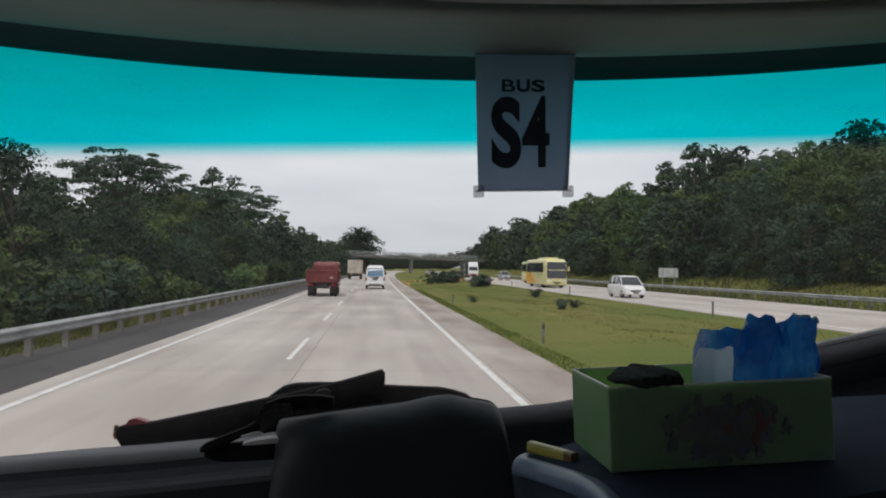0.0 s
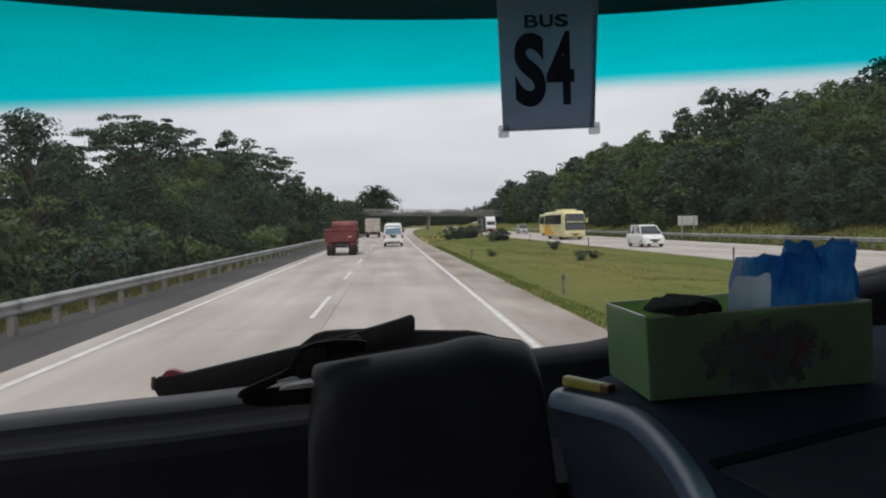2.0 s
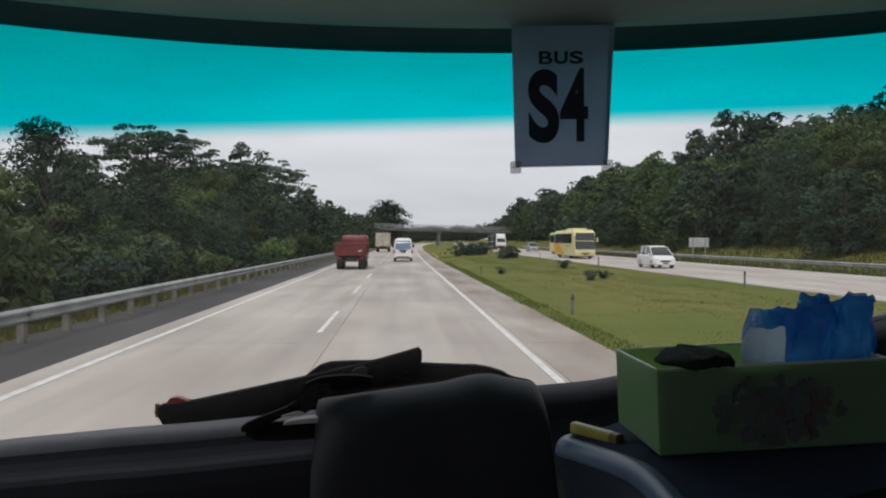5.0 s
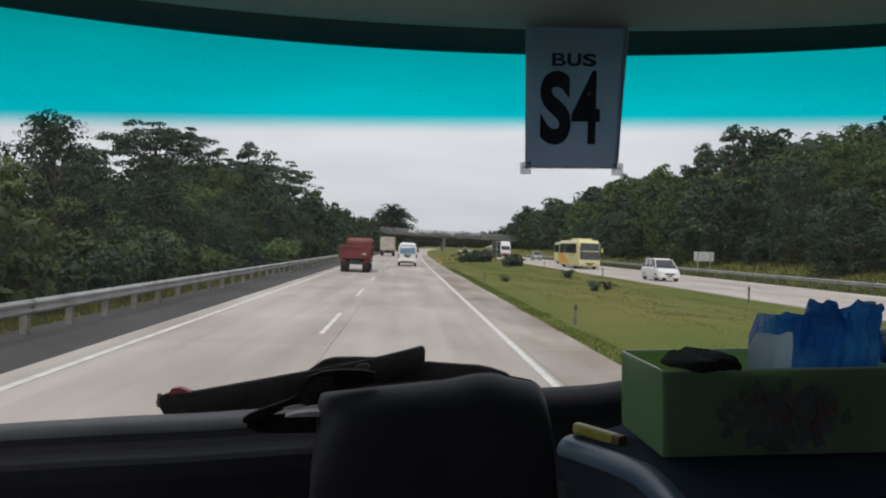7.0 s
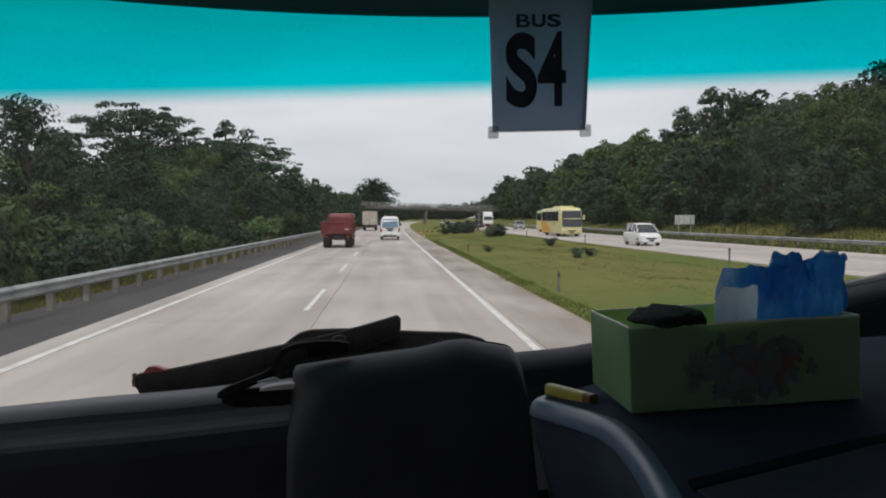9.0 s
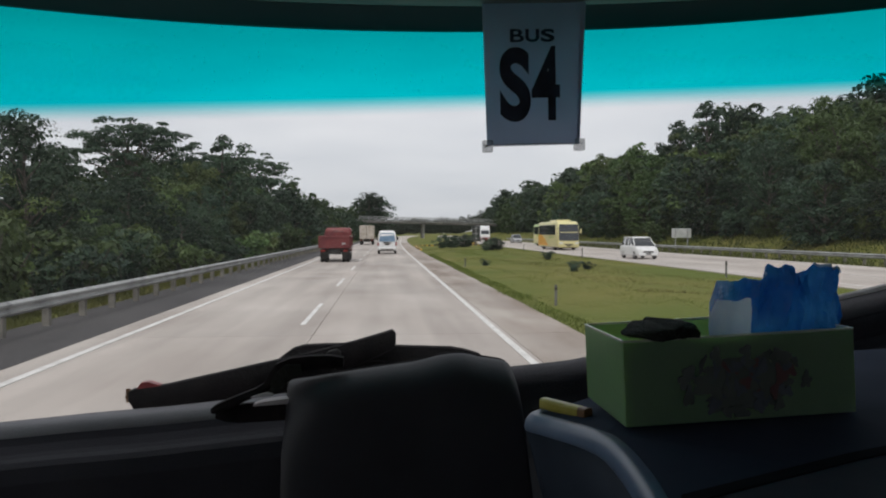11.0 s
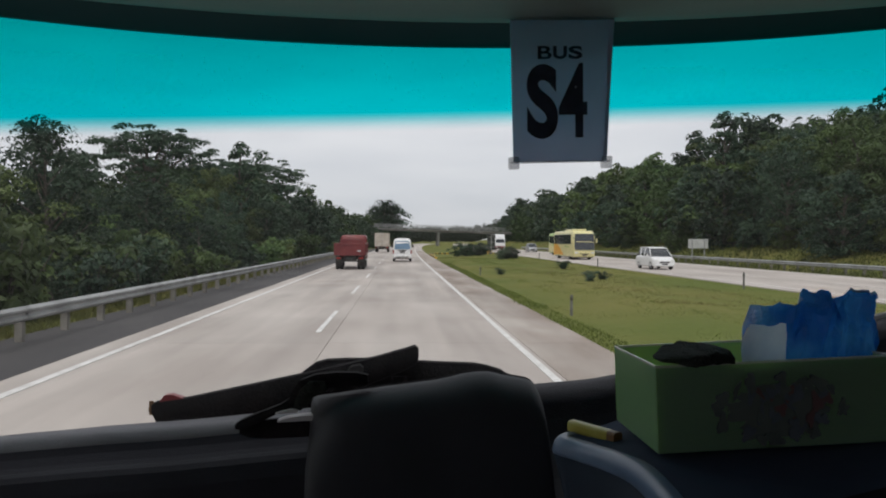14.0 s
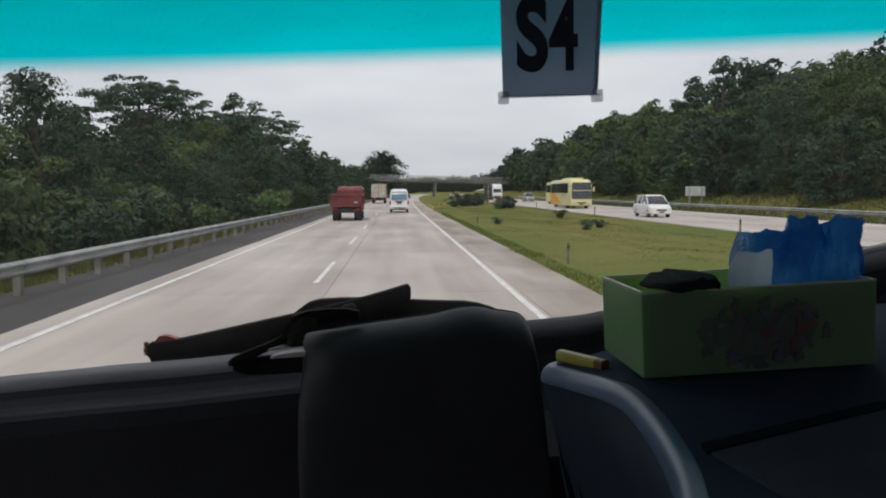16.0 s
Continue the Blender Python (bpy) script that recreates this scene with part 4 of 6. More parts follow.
def minibus_van():
    """A white high-roofed minibus; its tail is at y = 0 and it faces +y."""
    top = empty("minibus", "white high-roof minibus seen from behind, driving ahead", "van")
    bm = bmesh.new()
    st = [(0.0, 0.84, 0.42, 1.55, 0.25), (0.02, 0.90, 0.38, 1.9, 0.3), (0.12, 0.93, 0.34, 2.16, 0.34), (0.5, 0.94, 0.32, 2.27, 0.36), (3.3, 0.94, 0.32, 2.27, 0.36), (4.0, 0.93, 0.32, 2.05, 0.34), (4.4, 0.9, 0.34, 1.35, 0.25), (4.8, 0.84, 0.4, 0.95, 0.2)]
    loft(bm, [hull_ring(y, h, a, b, r, 5, h * 0.86) for y, h, a, b, r in st])
    body = part("body", bm, WHITE_CAR, top, smooth=True)
    bm = bmesh.new()
    ring = [(-0.74, 1.20), (0.74, 1.20), (0.76, 1.28), (0.68, 1.92), (0.58, 2.02), (-0.58, 2.02), (-0.68, 1.92), (-0.76, 1.28)]
    loft(bm, [[(x, -0.03 + max(0.0, z - 1.5) * 0.13 + dy, z) for x, z in ring] for dy in (0.0, 0.05)])
    part("rear_window", bm, REAR_GLASS, top, "blue-tinted rear window reflecting sky")
    for s in (-1, 1):
        lamp_block("tail_light", top, s * 0.86 - 0.07, s * 0.86 + 0.07, -0.03, 0.06, 0.78, 1.12, TAIL_RED)
        lamp_block("mirror", top, s * 1.06 - 0.08, s * 1.06 + 0.08, 3.9, 4.0, 1.35, 1.62, CHASSIS)
        bm = bmesh.new()
        slab(bm, s * 0.925 - 0.012, s * 0.925 + 0.012, 0.5, 3.5, 1.25, 1.78, 0.006)
        part("side_window", bm, CAR_GLASS, top)
        for y in (0.95, 3.85):
            wheel(top, s * 0.80, y, 0.33, 0.2)
    bm = bmesh.new()
    slab(bm, -0.90, 0.90, -0.10, 0.12, 0.40, 0.66, 0.05)
    part("bumper", bm, WHITE_CAR, top)
    lamp_block("bumper_step", top, -0.62, 0.62, -0.108, -0.06, 0.42, 0.50, CHASSIS)
    lamp_block("number_plate", top, -0.22, 0.22, -0.05, -0.005, 0.86, 0.98, PLATE_DARK, 0.01)
    lamp_block("garnish", top, -0.36, 0.36, -0.045, 0.0, 1.03, 1.12, CHASSIS, 0.01)
    lamp_block("underbody", top, -0.78, 0.78, 0.1, 4.6, 0.26, 0.45, CHASSIS)
    return top


def dump_truck():
    """A red tipper lorry; its tail is at y = 0 and it faces +y."""
    top = empty("dump_truck", "faded red dump truck with a ribbed steel bed", "truck")
    bm = bmesh.new()
    slab(bm, -1.05, 1.05, 0.08, 4.3, 1.02, 1.12, 0.01)
    slab(bm, -1.05, -0.99, 0.08, 4.3, 1.121, 1.86, 0.01)
    slab(bm, 0.99, 1.05, 0.08, 4.3, 1.121, 1.86, 0.01)
    slab(bm, -0.988, 0.988, 4.2, 4.3, 1.121, 2.12, 0.01)
    bed = part("bed", bm, RED_TRUCK, top)
    bm = bmesh.new()
    slab(bm, -1.06, 1.06, 0.0, 0.078, 0.98, 1.84, 0.012)
    gate = part("tailgate", bm, RED_TRUCK, top)
    for x in (-1.0, 1.0):
        lamp_block("rib", gate, x - 0.05, x + 0.05, -0.05, -0.001, 1.02, 1.81, RED_TRUCK, 0.012)
    for z in (1.02, 1.74):
        lamp_block("rib", gate, -1.0, 1.0, -0.045, -0.002, z - 0.04, z + 0.06, RED_TRUCK, 0.012)
    lamp_block("label_plate", gate, 0.52, 0.78, -0.03, -0.003, 1.26, 1.34, SIGN_WHITE, 0.006, "small white plate")
    for s in (-1, 1):
        for k in range(7):
            lamp_block("rib", bed, min(s * 1.051, s * 1.10), max(s * 1.051, s * 1.10), 0.12 + 0.66 * k, 0.20 + 0.66 * k, 1.14, 1.83, RED_TRUCK, 0.012)
        for z in (1.10, 1.80):
            lamp_block("rib", bed, min(s * 1.052, s * 1.105), max(s * 1.052, s * 1.105), 0.1, 4.28, z - 0.05, z + 0.05, RED_TRUCK, 0.012)
        lamp_block("tail_light", top, s * 0.78 - 0.16, s * 0.78 + 0.16, -0.02, 0.05, 0.74, 0.86, TAIL_RED)
        bm = bmesh.new()
        slab(bm, s * 0.76 - 0.2, s * 0.76 + 0.2, 0.36, 0.38, 0.22, 0.92, 0.005)
        part("mud_flap", bm, CHASSIS, top)
        wheel(top, s * 0.90, 1.0, 0.42, 0.24)
        wheel(top, s * 0.62, 1.0, 0.42, 0.24)
        wheel(top, s * 0.84, 4.95, 0.42, 0.25)
        lamp_block("side_bar", top, s * 0.98 - 0.03, s * 0.98 + 0.03, 1.7, 4.2, 0.62, 0.70, GALVANISED, 0.01)
        lamp_block("side_bar", top, s * 0.98 - 0.03, s * 0.98 + 0.03, 1.7, 4.2, 0.84, 0.92, GALVANISED, 0.01)
        lamp_block("mirror", top, s * 1.12 - 0.07, s * 1.12 + 0.07, 5.5, 5.56, 1.65, 2.0, CHASSIS)
    lamp_block("chassis", top, -0.42, 0.42, 0.1, 5.8, 0.66, 0.98, CHASSIS, 0.02)
    lamp_block("bumper_bar", top, -0.95, 0.95, 0.06, 0.16, 0.56, 0.68, CHASSIS, 0.02)
    lamp_block("number_plate", top, -0.24, 0.24, 0.02, 0.055, 0.70, 0.82, PLATE_DARK, 0.008)
    bm = bmesh.new()
    st = [(4.45, 0.95, 0.85, 2.3, 0.12), (4.55, 1.0, 0.7, 2.42, 0.2), (5.7, 1.0, 0.62, 2.45, 0.2), (5.95, 0.99, 0.6, 2.2, 0.16), (6.12, 0.97, 0.6, 1.55, 0.12), (6.15, 0.95, 0.62, 1.4, 0.12)]
    loft(bm, [hull_ring(y, h, a, b, r, 5, h * 0.95) for y, h, a, b, r in st])
    cab = part("cab", bm, CAB_RED, top, "red cab", smooth=True)
    lamp_block("rear_window", cab, -0.42, 0.42, 4.40, 4.47, 1.78, 2.15, CAR_GLASS, 0.01)
    for s in (-1, 1):
        lamp_block("side_window", cab, s * 0.985 - 0.02, s * 0.985 + 0.02, 4.85, 5.7, 1.55, 2.15, CAR_GLASS, 0.01)
    lamp_block("windscreen", cab, -0.85, 0.85, 5.98, 6.08, 1.5, 2.15, CAR_GLASS, 0.01)
    bm = bmesh.new()
    slab(bm, -0.96, 0.96, 0.2, 4.1, 1.3, 1.72, 0.1)
    for v in bm.verts:
        v.co.z += 0.08 * noise.noise((v.co.x * 2, v.co.y * 2, 0))
    part("load", bm, BEIGE_BOX, bed, "pale sand load")
    return top


def box_lorry(box_mat, cab_mat, label, length=6.5, height=3.5):
    """A lorry with a tall closed body; tail at y = 0, facing +y."""
    top = empty("box_truck", label, "truck")
    bm = bmesh.new()
    slab(bm, -1.2, 1.2, 0.0, length, 1.0, height, 0.05)
    body = part("cargo_box", bm, box_mat, top)
    for k in range(5):
        lamp_block("rib", body, -1.22, 1.22, length * (k + 0.5) / 5 - 0.04, length * (k + 0.5) / 5 + 0.04, 1.02, height - 0.03, box_mat, 0.01)
    lamp_block("door_seam", body, -0.02, 0.02, -0.02, 0.02, 1.1, height - 0.1, CHASSIS, 0.005)
    bm = bmesh.new()
    st = [(length + 0.15, 1.1, 0.7, 2.75, 0.15), (length + 0.3, 1.14, 0.55, 2.85, 0.2), (length + 1.5, 1.14, 0.5, 2.8, 0.2), (length + 1.85, 1.12, 0.5, 1.7, 0.15), (length + 1.95, 1.1, 0.55, 1.5, 0.12)]
    loft(bm, [hull_ring(y, h, a, b, r, 5, h * 0.95) for y, h, a, b, r in st])
    cab = part("cab", bm, box_mat if cab_mat is None else cab_mat, top, smooth=True)
    bm = bmesh.new()
    ring = [(-0.95, 1.72), (0.95, 1.72), (0.9, 2.55), (-0.9, 2.55)]
    loft(bm, [[(x, length + 1.87 - (z - 1.72) * 0.30 + d, z) for x, z in ring] for d in (0.0, 0.05)])
    part("windscreen", bm, CAR_GLASS, cab)
    bm = bmesh.new()
    loft(bm, [[(-0.95, y, 2.86), (0.95, y, 2.86), (0.9, y, z), (-0.9, y, z)] for y, z in ((length + 0.2, height - 0.05), (length + 0.9, height - 0.2), (length + 1.4, 2.95))])
    part("roof_fairing", bm, box_mat, cab)
    lamp_block("bumper", top, -1.12, 1.12, length + 1.8, length + 2.02, 0.42, 0.98, CAB_RED, 0.05)
    for s in (-1, 1):
        lamp_block("headlight", top, s * 0.85 - 0.16, s * 0.85 + 0.16, length + 1.98, length + 2.05, 0.66, 0.86, LAMP_CLEAR)
        lamp_block("tail_light", top, s * 0.95 - 0.14, s * 0.95 + 0.14, -0.03, 0.03, 0.72, 0.86, TAIL_RED)
        lamp_block("skirt", top, s * 1.12 - 0.03, s * 1.12 + 0.03, 2.6, length - 0.4, 0.55, 0.98, CAB_RED if cab_mat is None else CHASSIS, 0.01)
        for y in (1.3, 2.3, length + 0.95):
            wheel(top, s * 0.98, y, 0.48, 0.3)
    lamp_block("chassis", top, -0.5, 0.5, 0.1, length + 1.6, 0.62, 0.99, CHASSIS, 0.02)
    lamp_block("rear_bumper", top, -1.1, 1.1, 0.02, 0.12, 0.5, 0.64, CHASSIS, 0.02)
    return top


def coach(paint, accent, label):
    """A tour coach; its nose is at y = 0 and it faces -y."""
    top = empty("coach", label, "bus")
    bm = bmesh.new()
    st = [(0.0, 1.12, 0.42, 1.15, 0.2), (0.06, 1.2, 0.34, 1.9, 0.25), (0.25, 1.24, 0.32, 2.9, 0.3), (0.7, 1.25, 0.32, 3.28, 0.3), (1.2, 1.25, 0.32, 3.34, 0.28), (11.2, 1.25, 0.32, 3.34, 0.28), (11.5, 1.22, 0.4, 3.2, 0.28)]
    loft(bm, [hull_ring(y, h, a, b, r, 5, h * 0.97) for y, h, a, b, r in st])
    body = part("body", bm, paint, top, smooth=True)
    bm = bmesh.new()
    ring = [(-1.10, 1.12), (1.10, 1.12), (1.16, 1.5), (1.08, 2.98), (-1.08, 2.98), (-1.16, 1.5)]
    loft(bm, [[(x, -0.02 + max(0, z - 1.2) * 0.135 + d, z) for x, z in ring] for d in (-0.03, 0.05)])
    part("windscreen", bm, CAR_GLASS, top)
    lamp_block("windscreen_band", top, -1.0, 1.0, 0.02, 0.08, 2.02, 2.10, paint, 0.01)
    for s in (-1, 1):
        for k in range(6):
            lamp_block("side_window", top, s * 1.245 - 0.02, s * 1.245 + 0.02, 1.62 + 1.55 * k, 3.14 + 1.55 * k, 1.78, 2.92, CAR_GLASS, 0.015)
        bm = bmesh.new()
        pts = [(5.2, 0.5), (11.2, 0.45), (11.2, 1.80), (9.2, 1.75), (7.6, 1.35), (6.4, 0.85)]
        loft(bm, [[(s * (1.252 + d), y, z) for y, z in pts] for d in (0.0, 0.012)])
        part("stripe", bm, accent, body, "sweeping coloured flank panel")
        for k, (y0, y1) in enumerate(((2.6, 3.6), (3.9, 4.9))):
            lamp_block("lettering_bar", body, s * 1.262 - 0.01, s * 1.262 + 0.01, y0, y1, 1.42, 1.58, GREEN_BUS if accent is ORANGE_BUS else CREAM_BUS, 0.004)
        lamp_block("headlight", top, s * 0.92 - 0.2, s * 0.92 + 0.2, -0.05, 0.04, 0.72, 0.92, LAMP_CLEAR, 0.03)
        lamp_block("mirror", top, s * 1.36 - 0.09, s * 1.36 + 0.09, -0.14, -0.04, 1.95, 2.45, paint, 0.03)
        lamp_block("mirror_arm", top, min(s * 1.16, s * 1.36), max(s * 1.16, s * 1.36), -0.1, 0.2, 2.45, 2.51, CHASSIS, 0.01)
        for y in (2.3, 8.6):
            wheel(top, s * 1.09, y, 0.5, 0.3)
    bm = bmesh.new()
    slab(bm, -0.85, 0.85, 2.6, 6.4, 3.30, 3.55, 0.1)
    part("roof_unit", bm, paint, top)
    lamp_block("grille", top, -0.5, 0.5, -0.03, 0.05, 0.62, 0.72, CHASSIS)
    lamp_block("number_plate", top, -0.24, 0.24, -0.05, 0.03, 0.46, 0.58, PLATE_DARK, 0.008)
    lamp_block("underbody", top, -1.1, 1.1, 0.4, 11.0, 0.25, 0.4, CHASSIS)
    return top


def people_carrier(paint, label, kind="car"):
    """A small family van; its nose is at y = 0 and it faces -y."""
    top = empty("car", label, kind)
    bm = bmesh.new()
    st = [(0.0, 0.72, 0.34, 0.62, 0.12), (0.08, 0.80, 0.26, 0.78, 0.14), (0.5, 0.84, 0.24, 0.95, 0.16), (1.0, 0.85, 0.22, 1.02, 0.14), (3.9, 0.85, 0.22, 1.05, 0.14), (4.25, 0.83, 0.28, 1.0, 0.14), (4.35, 0.78, 0.34, 0.9, 0.12)]
    loft(bm, [hull_ring(y, h, a, b, r, 5) for y, h, a, b, r in st])
    body = part("body", bm, paint, top, smooth=True)
    bm = bmesh.new()
    st = [(0.75, 0.80, 0.9, 1.02, 0.05, 0.8), (1.55, 0.80, 0.95, 1.60, 0.12, 0.66), (2.2, 0.80, 0.95, 1.68, 0.14, 0.66), (3.7, 0.80, 0.95, 1.66, 0.14, 0.66), (4.25, 0.78, 0.9, 1.1, 0.06, 0.74)]
    loft(bm, [hull_ring(y, h, a, b, r, 5, t) for y, h, a, b, r, t in st])
    part("cabin_glass", bm, CAR_GLASS, top, smooth=True)
    bm = bmesh.new()
    st = [(1.5, 0.62, 1.58, 1.625, 0.02), (2.1, 0.66, 1.62, 1.71, 0.03), (3.7, 0.66, 1.62, 1.69, 0.03), (3.95, 0.62, 1.45, 1.52, 0.02)]
    loft(bm, [hull_ring(y, h, a, b, r, 3) for y, h, a, b, r in st])
    part("roof", bm, paint, top, smooth=True)
    for s in (-1, 1):
        for y0, y1 in ((0.82, 1.55), (2.3, 2.36), (3.25, 3.31)):
            bm = bmesh.new()
            a, b = (s * 0.80, y0, 1.0), (s * 0.655, y1, 1.64)
            rod(bm, a, b, 0.035, n=6)
            part("pillar", bm, paint, top)
        lamp_block("headlight", top, s * 0.60 - 0.14, s * 0.60 + 0.14, 0.0, 0.12, 0.62, 0.76, LAMP_CLEAR, 0.03)
        lamp_block("mirror", top, s * 0.93 - 0.07, s * 0.93 + 0.07, 1.15, 1.25, 1.0, 1.14, paint, 0.02)
        for y in (0.8, 3.45):
            wheel(top, s * 0.76, y, 0.31, 0.18)
    lamp_block("grille", top, -0.4, 0.4, -0.015, 0.06, 0.5, 0.62, CHASSIS)
    lamp_block("bumper", top, -0.74, 0.74, -0.05, 0.2, 0.28, 0.45, paint, 0.05)
    lamp_block("number_plate", top, -0.2, 0.2, -0.065, -0.02, 0.36, 0.46, PLATE_DARK, 0.008)
    return top


def park(ob, off, y, turn=0.0):
    slope = -math.degrees(math.atan((bend(y + 4) - bend(y)) / 4))
    ob.matrix_basis = pose(off + bend(y), y, 0.003, 0, 0, slope + turn)
    return ob


park(minibus_van(), 0.25, 72.0)
park(dump_truck(), -3.45, 52.0)
park(box_lorry(BEIGE_BOX, BEIGE_BOX, "dusty beige covered lorry far ahead", 6.0, 3.3), -3.5, 128.0)
park(coach(CREAM_BUS, ORANGE_BUS, "cream and orange tour coach on the opposite carriageway"), 21.0, 84.0)
park(coach(GREEN_BUS, CREAM_BUS, "lime green and cream tour coach following another"), 24.6, 106.0)
park(box_lorry(WHITE_CAR, None, "white box lorry with a red bumper, oncoming", 7.5, 3.6), 21.0, 172.0, 180)
park(people_carrier(WHITE_CAR, "white family van, oncoming with clear headlights"), 19.9, 55.0)
park(people_carrier(SILVER_CAR, "silver grey family van on the opposite carriageway"), 24.6, 140.0)


# ---------------------------------------------------------------- the bus round the camera: shell
def shell():
    bm = bmesh.new()
    slab(bm, -1.17, 1.57, -3.2, 1.58, 0.86, 0.94)
    tagged(part("floor", bm, CABIN), "dark vinyl bus floor", "floor", kind="structure")
    # side openings are out of view, added to light the box and dashboard
    for name, x in (("wall_left", -1.22), ("wall_right", 1.58)):
        sill = 0.55 if x < 0 else 1.48
        bm = bmesh.new()
        slab(bm, x, x + 0.05, -3.2, 0.43, 0.02, 1.48)
        slab(bm, x, x + 0.05, 0.4301, 1.58, 0.02, sill)
        slab(bm, x, x + 0.05, -3.2, 1.58, 2.40, 2.75)
        if x < 0:
            slab(bm, x, x + 0.05, 1.44, 1.58, sill + 0.0001, 1.48)
        for y0, y1 in ((-3.2, -3.05), (-1.35, -1.2), (0.28, 0.43), (1.44, 1.58)):
            slab(bm, x, x + 0.05, y0, y1, 1.4801, 2.3999)
        wall = tagged(part(name, bm, CABIN), "dark lined side wall of the bus with unseen openings added for light" if x > 0 else "dark lined side wall of the bus with an unseen tall opening added for light", "wall", kind="structure")
        for y0, y1 in ((-3.05, -1.35), (-1.2, 0.28), (0.43, 1.44)):
            bm = bmesh.new()
            slab(bm, x + 0.02, x + 0.026, y0, y1, sill if y0 > 0.4 else 1.48, 2.40)
            pane = part("pane", bm, (CLEAR_GLASS if x < 0 else DARK_GLASS) if y0 > 0.4 else SIDE_GLASS, wall)
            pane.visible_shadow = False
    bm = bmesh.new()
    slab(bm, -1.22, 1.63, -3.26, -3.21, 0.02, 2.75)
    tagged(part("wall_back", bm, CABIN), "dark rear wall of the cabin", "wall", kind="structure")
    bm = bmesh.new()
    slab(bm, -1.22, 1.63, 1.60, 1.66, 0.02, 1.50, 0.01)
    tagged(part("wall_front", bm, CABIN), "bus front panel below the windscreen", "wall", kind="structure")


shell()


def glass_y(x, z):
    return 1.635 - 0.12 * (z - 1.7) - 0.05 * (x - 0.15) ** 2


def windscreen():
    nx, nz = 40, 16
    verts = [(-1.17 + 2.74 * i / nx, 0, 1.50 + 1.20 * j / nz) for j in range(nz + 1) for i in range(nx + 1)]
    verts = [(x, glass_y(x, z), z) for x, _, z in verts]
    faces = [(j * (nx + 1) + i, j * (nx + 1) + i + 1, (j + 1) * (nx + 1) + i + 1, (j + 1) * (nx + 1) + i) for j in range(nz) for i in range(nx)]
    ob = part("window_1", mesh_of("window_1", verts, faces, True), GLASS)
    ob.visible_shadow = False
    return tagged(ob, "curved bus windscreen with a turquoise sun strip", "windscreen", kind="structure")


windscreen()


def sweep_across(name, profile, material, lift, x0=-1.17, x1=1.575, n=36, smooth=True):
    """A strip that runs across the bus: a profile of (y, z), raised by lift(x)."""
    bm = bmesh.new()
    loft(bm, [[(x, y - 0.05 * (x - 0.15) ** 2, z + lift(x)) for y, z in profile] for x in (x0 + (x1 - x0) * i / n for i in range(n + 1))])
    return part(name, bm, material, smooth=smooth)


def crown_lift(x):
    return 0.050 * (x - 0.15) ** 2 + 0.016 * (x - 0.15) - 0.005


tagged(sweep_across("trim", [(1.56, 2.70), (1.545, 2.468), (1.535, 2.459), (1.520, 2.459), (1.44, 2.482), (1.43, 2.70)], HEADER_RUBBER, crown_lift, smooth=False), "black trim along the top of the windscreen", "trim", kind="structure")
tagged(sweep_across("front_panel", [(1.429, 2.70), (1.429, 2.480), (1.40, 2.481), (1.14, 2.455), (1.10, 2.452), (1.08, 2.46), (1.08, 2.70)], FRONT_PANEL, crown_lift), "grey-green panel above the windscreen", "panel", kind="structure")
tagged(sweep_across("ceiling", [(1.079, 2.78), (1.079, 2.462), (1.02, 2.452), (0.6, 2.49), (-3.2, 2.66), (-3.2, 2.78)], CABIN, crown_lift), "dark lined bus ceiling", "ceiling", kind="structure")


# ---------------------------------------------------------------- the dashboard
def rim(x):
    """Height of the dashboard's far edge."""
    sag = 0.006 * smooth_step(-0.62, -0.38, x) * smooth_step(0.1, -0.15, x) - 0.003 * smooth_step(-0.6, -0.8, x)
    return 1.660 + 0.088 * (x + 0.75) + 0.14 * max(0.0, x - 0.40) ** 1.15 - sag


def corner_dip(x, y):
    """How far the cowl falls away at its far corner."""
    return 0.013 * smooth_step(0.84, 1.02, y) * smooth_step(0.36, 0.27, x)


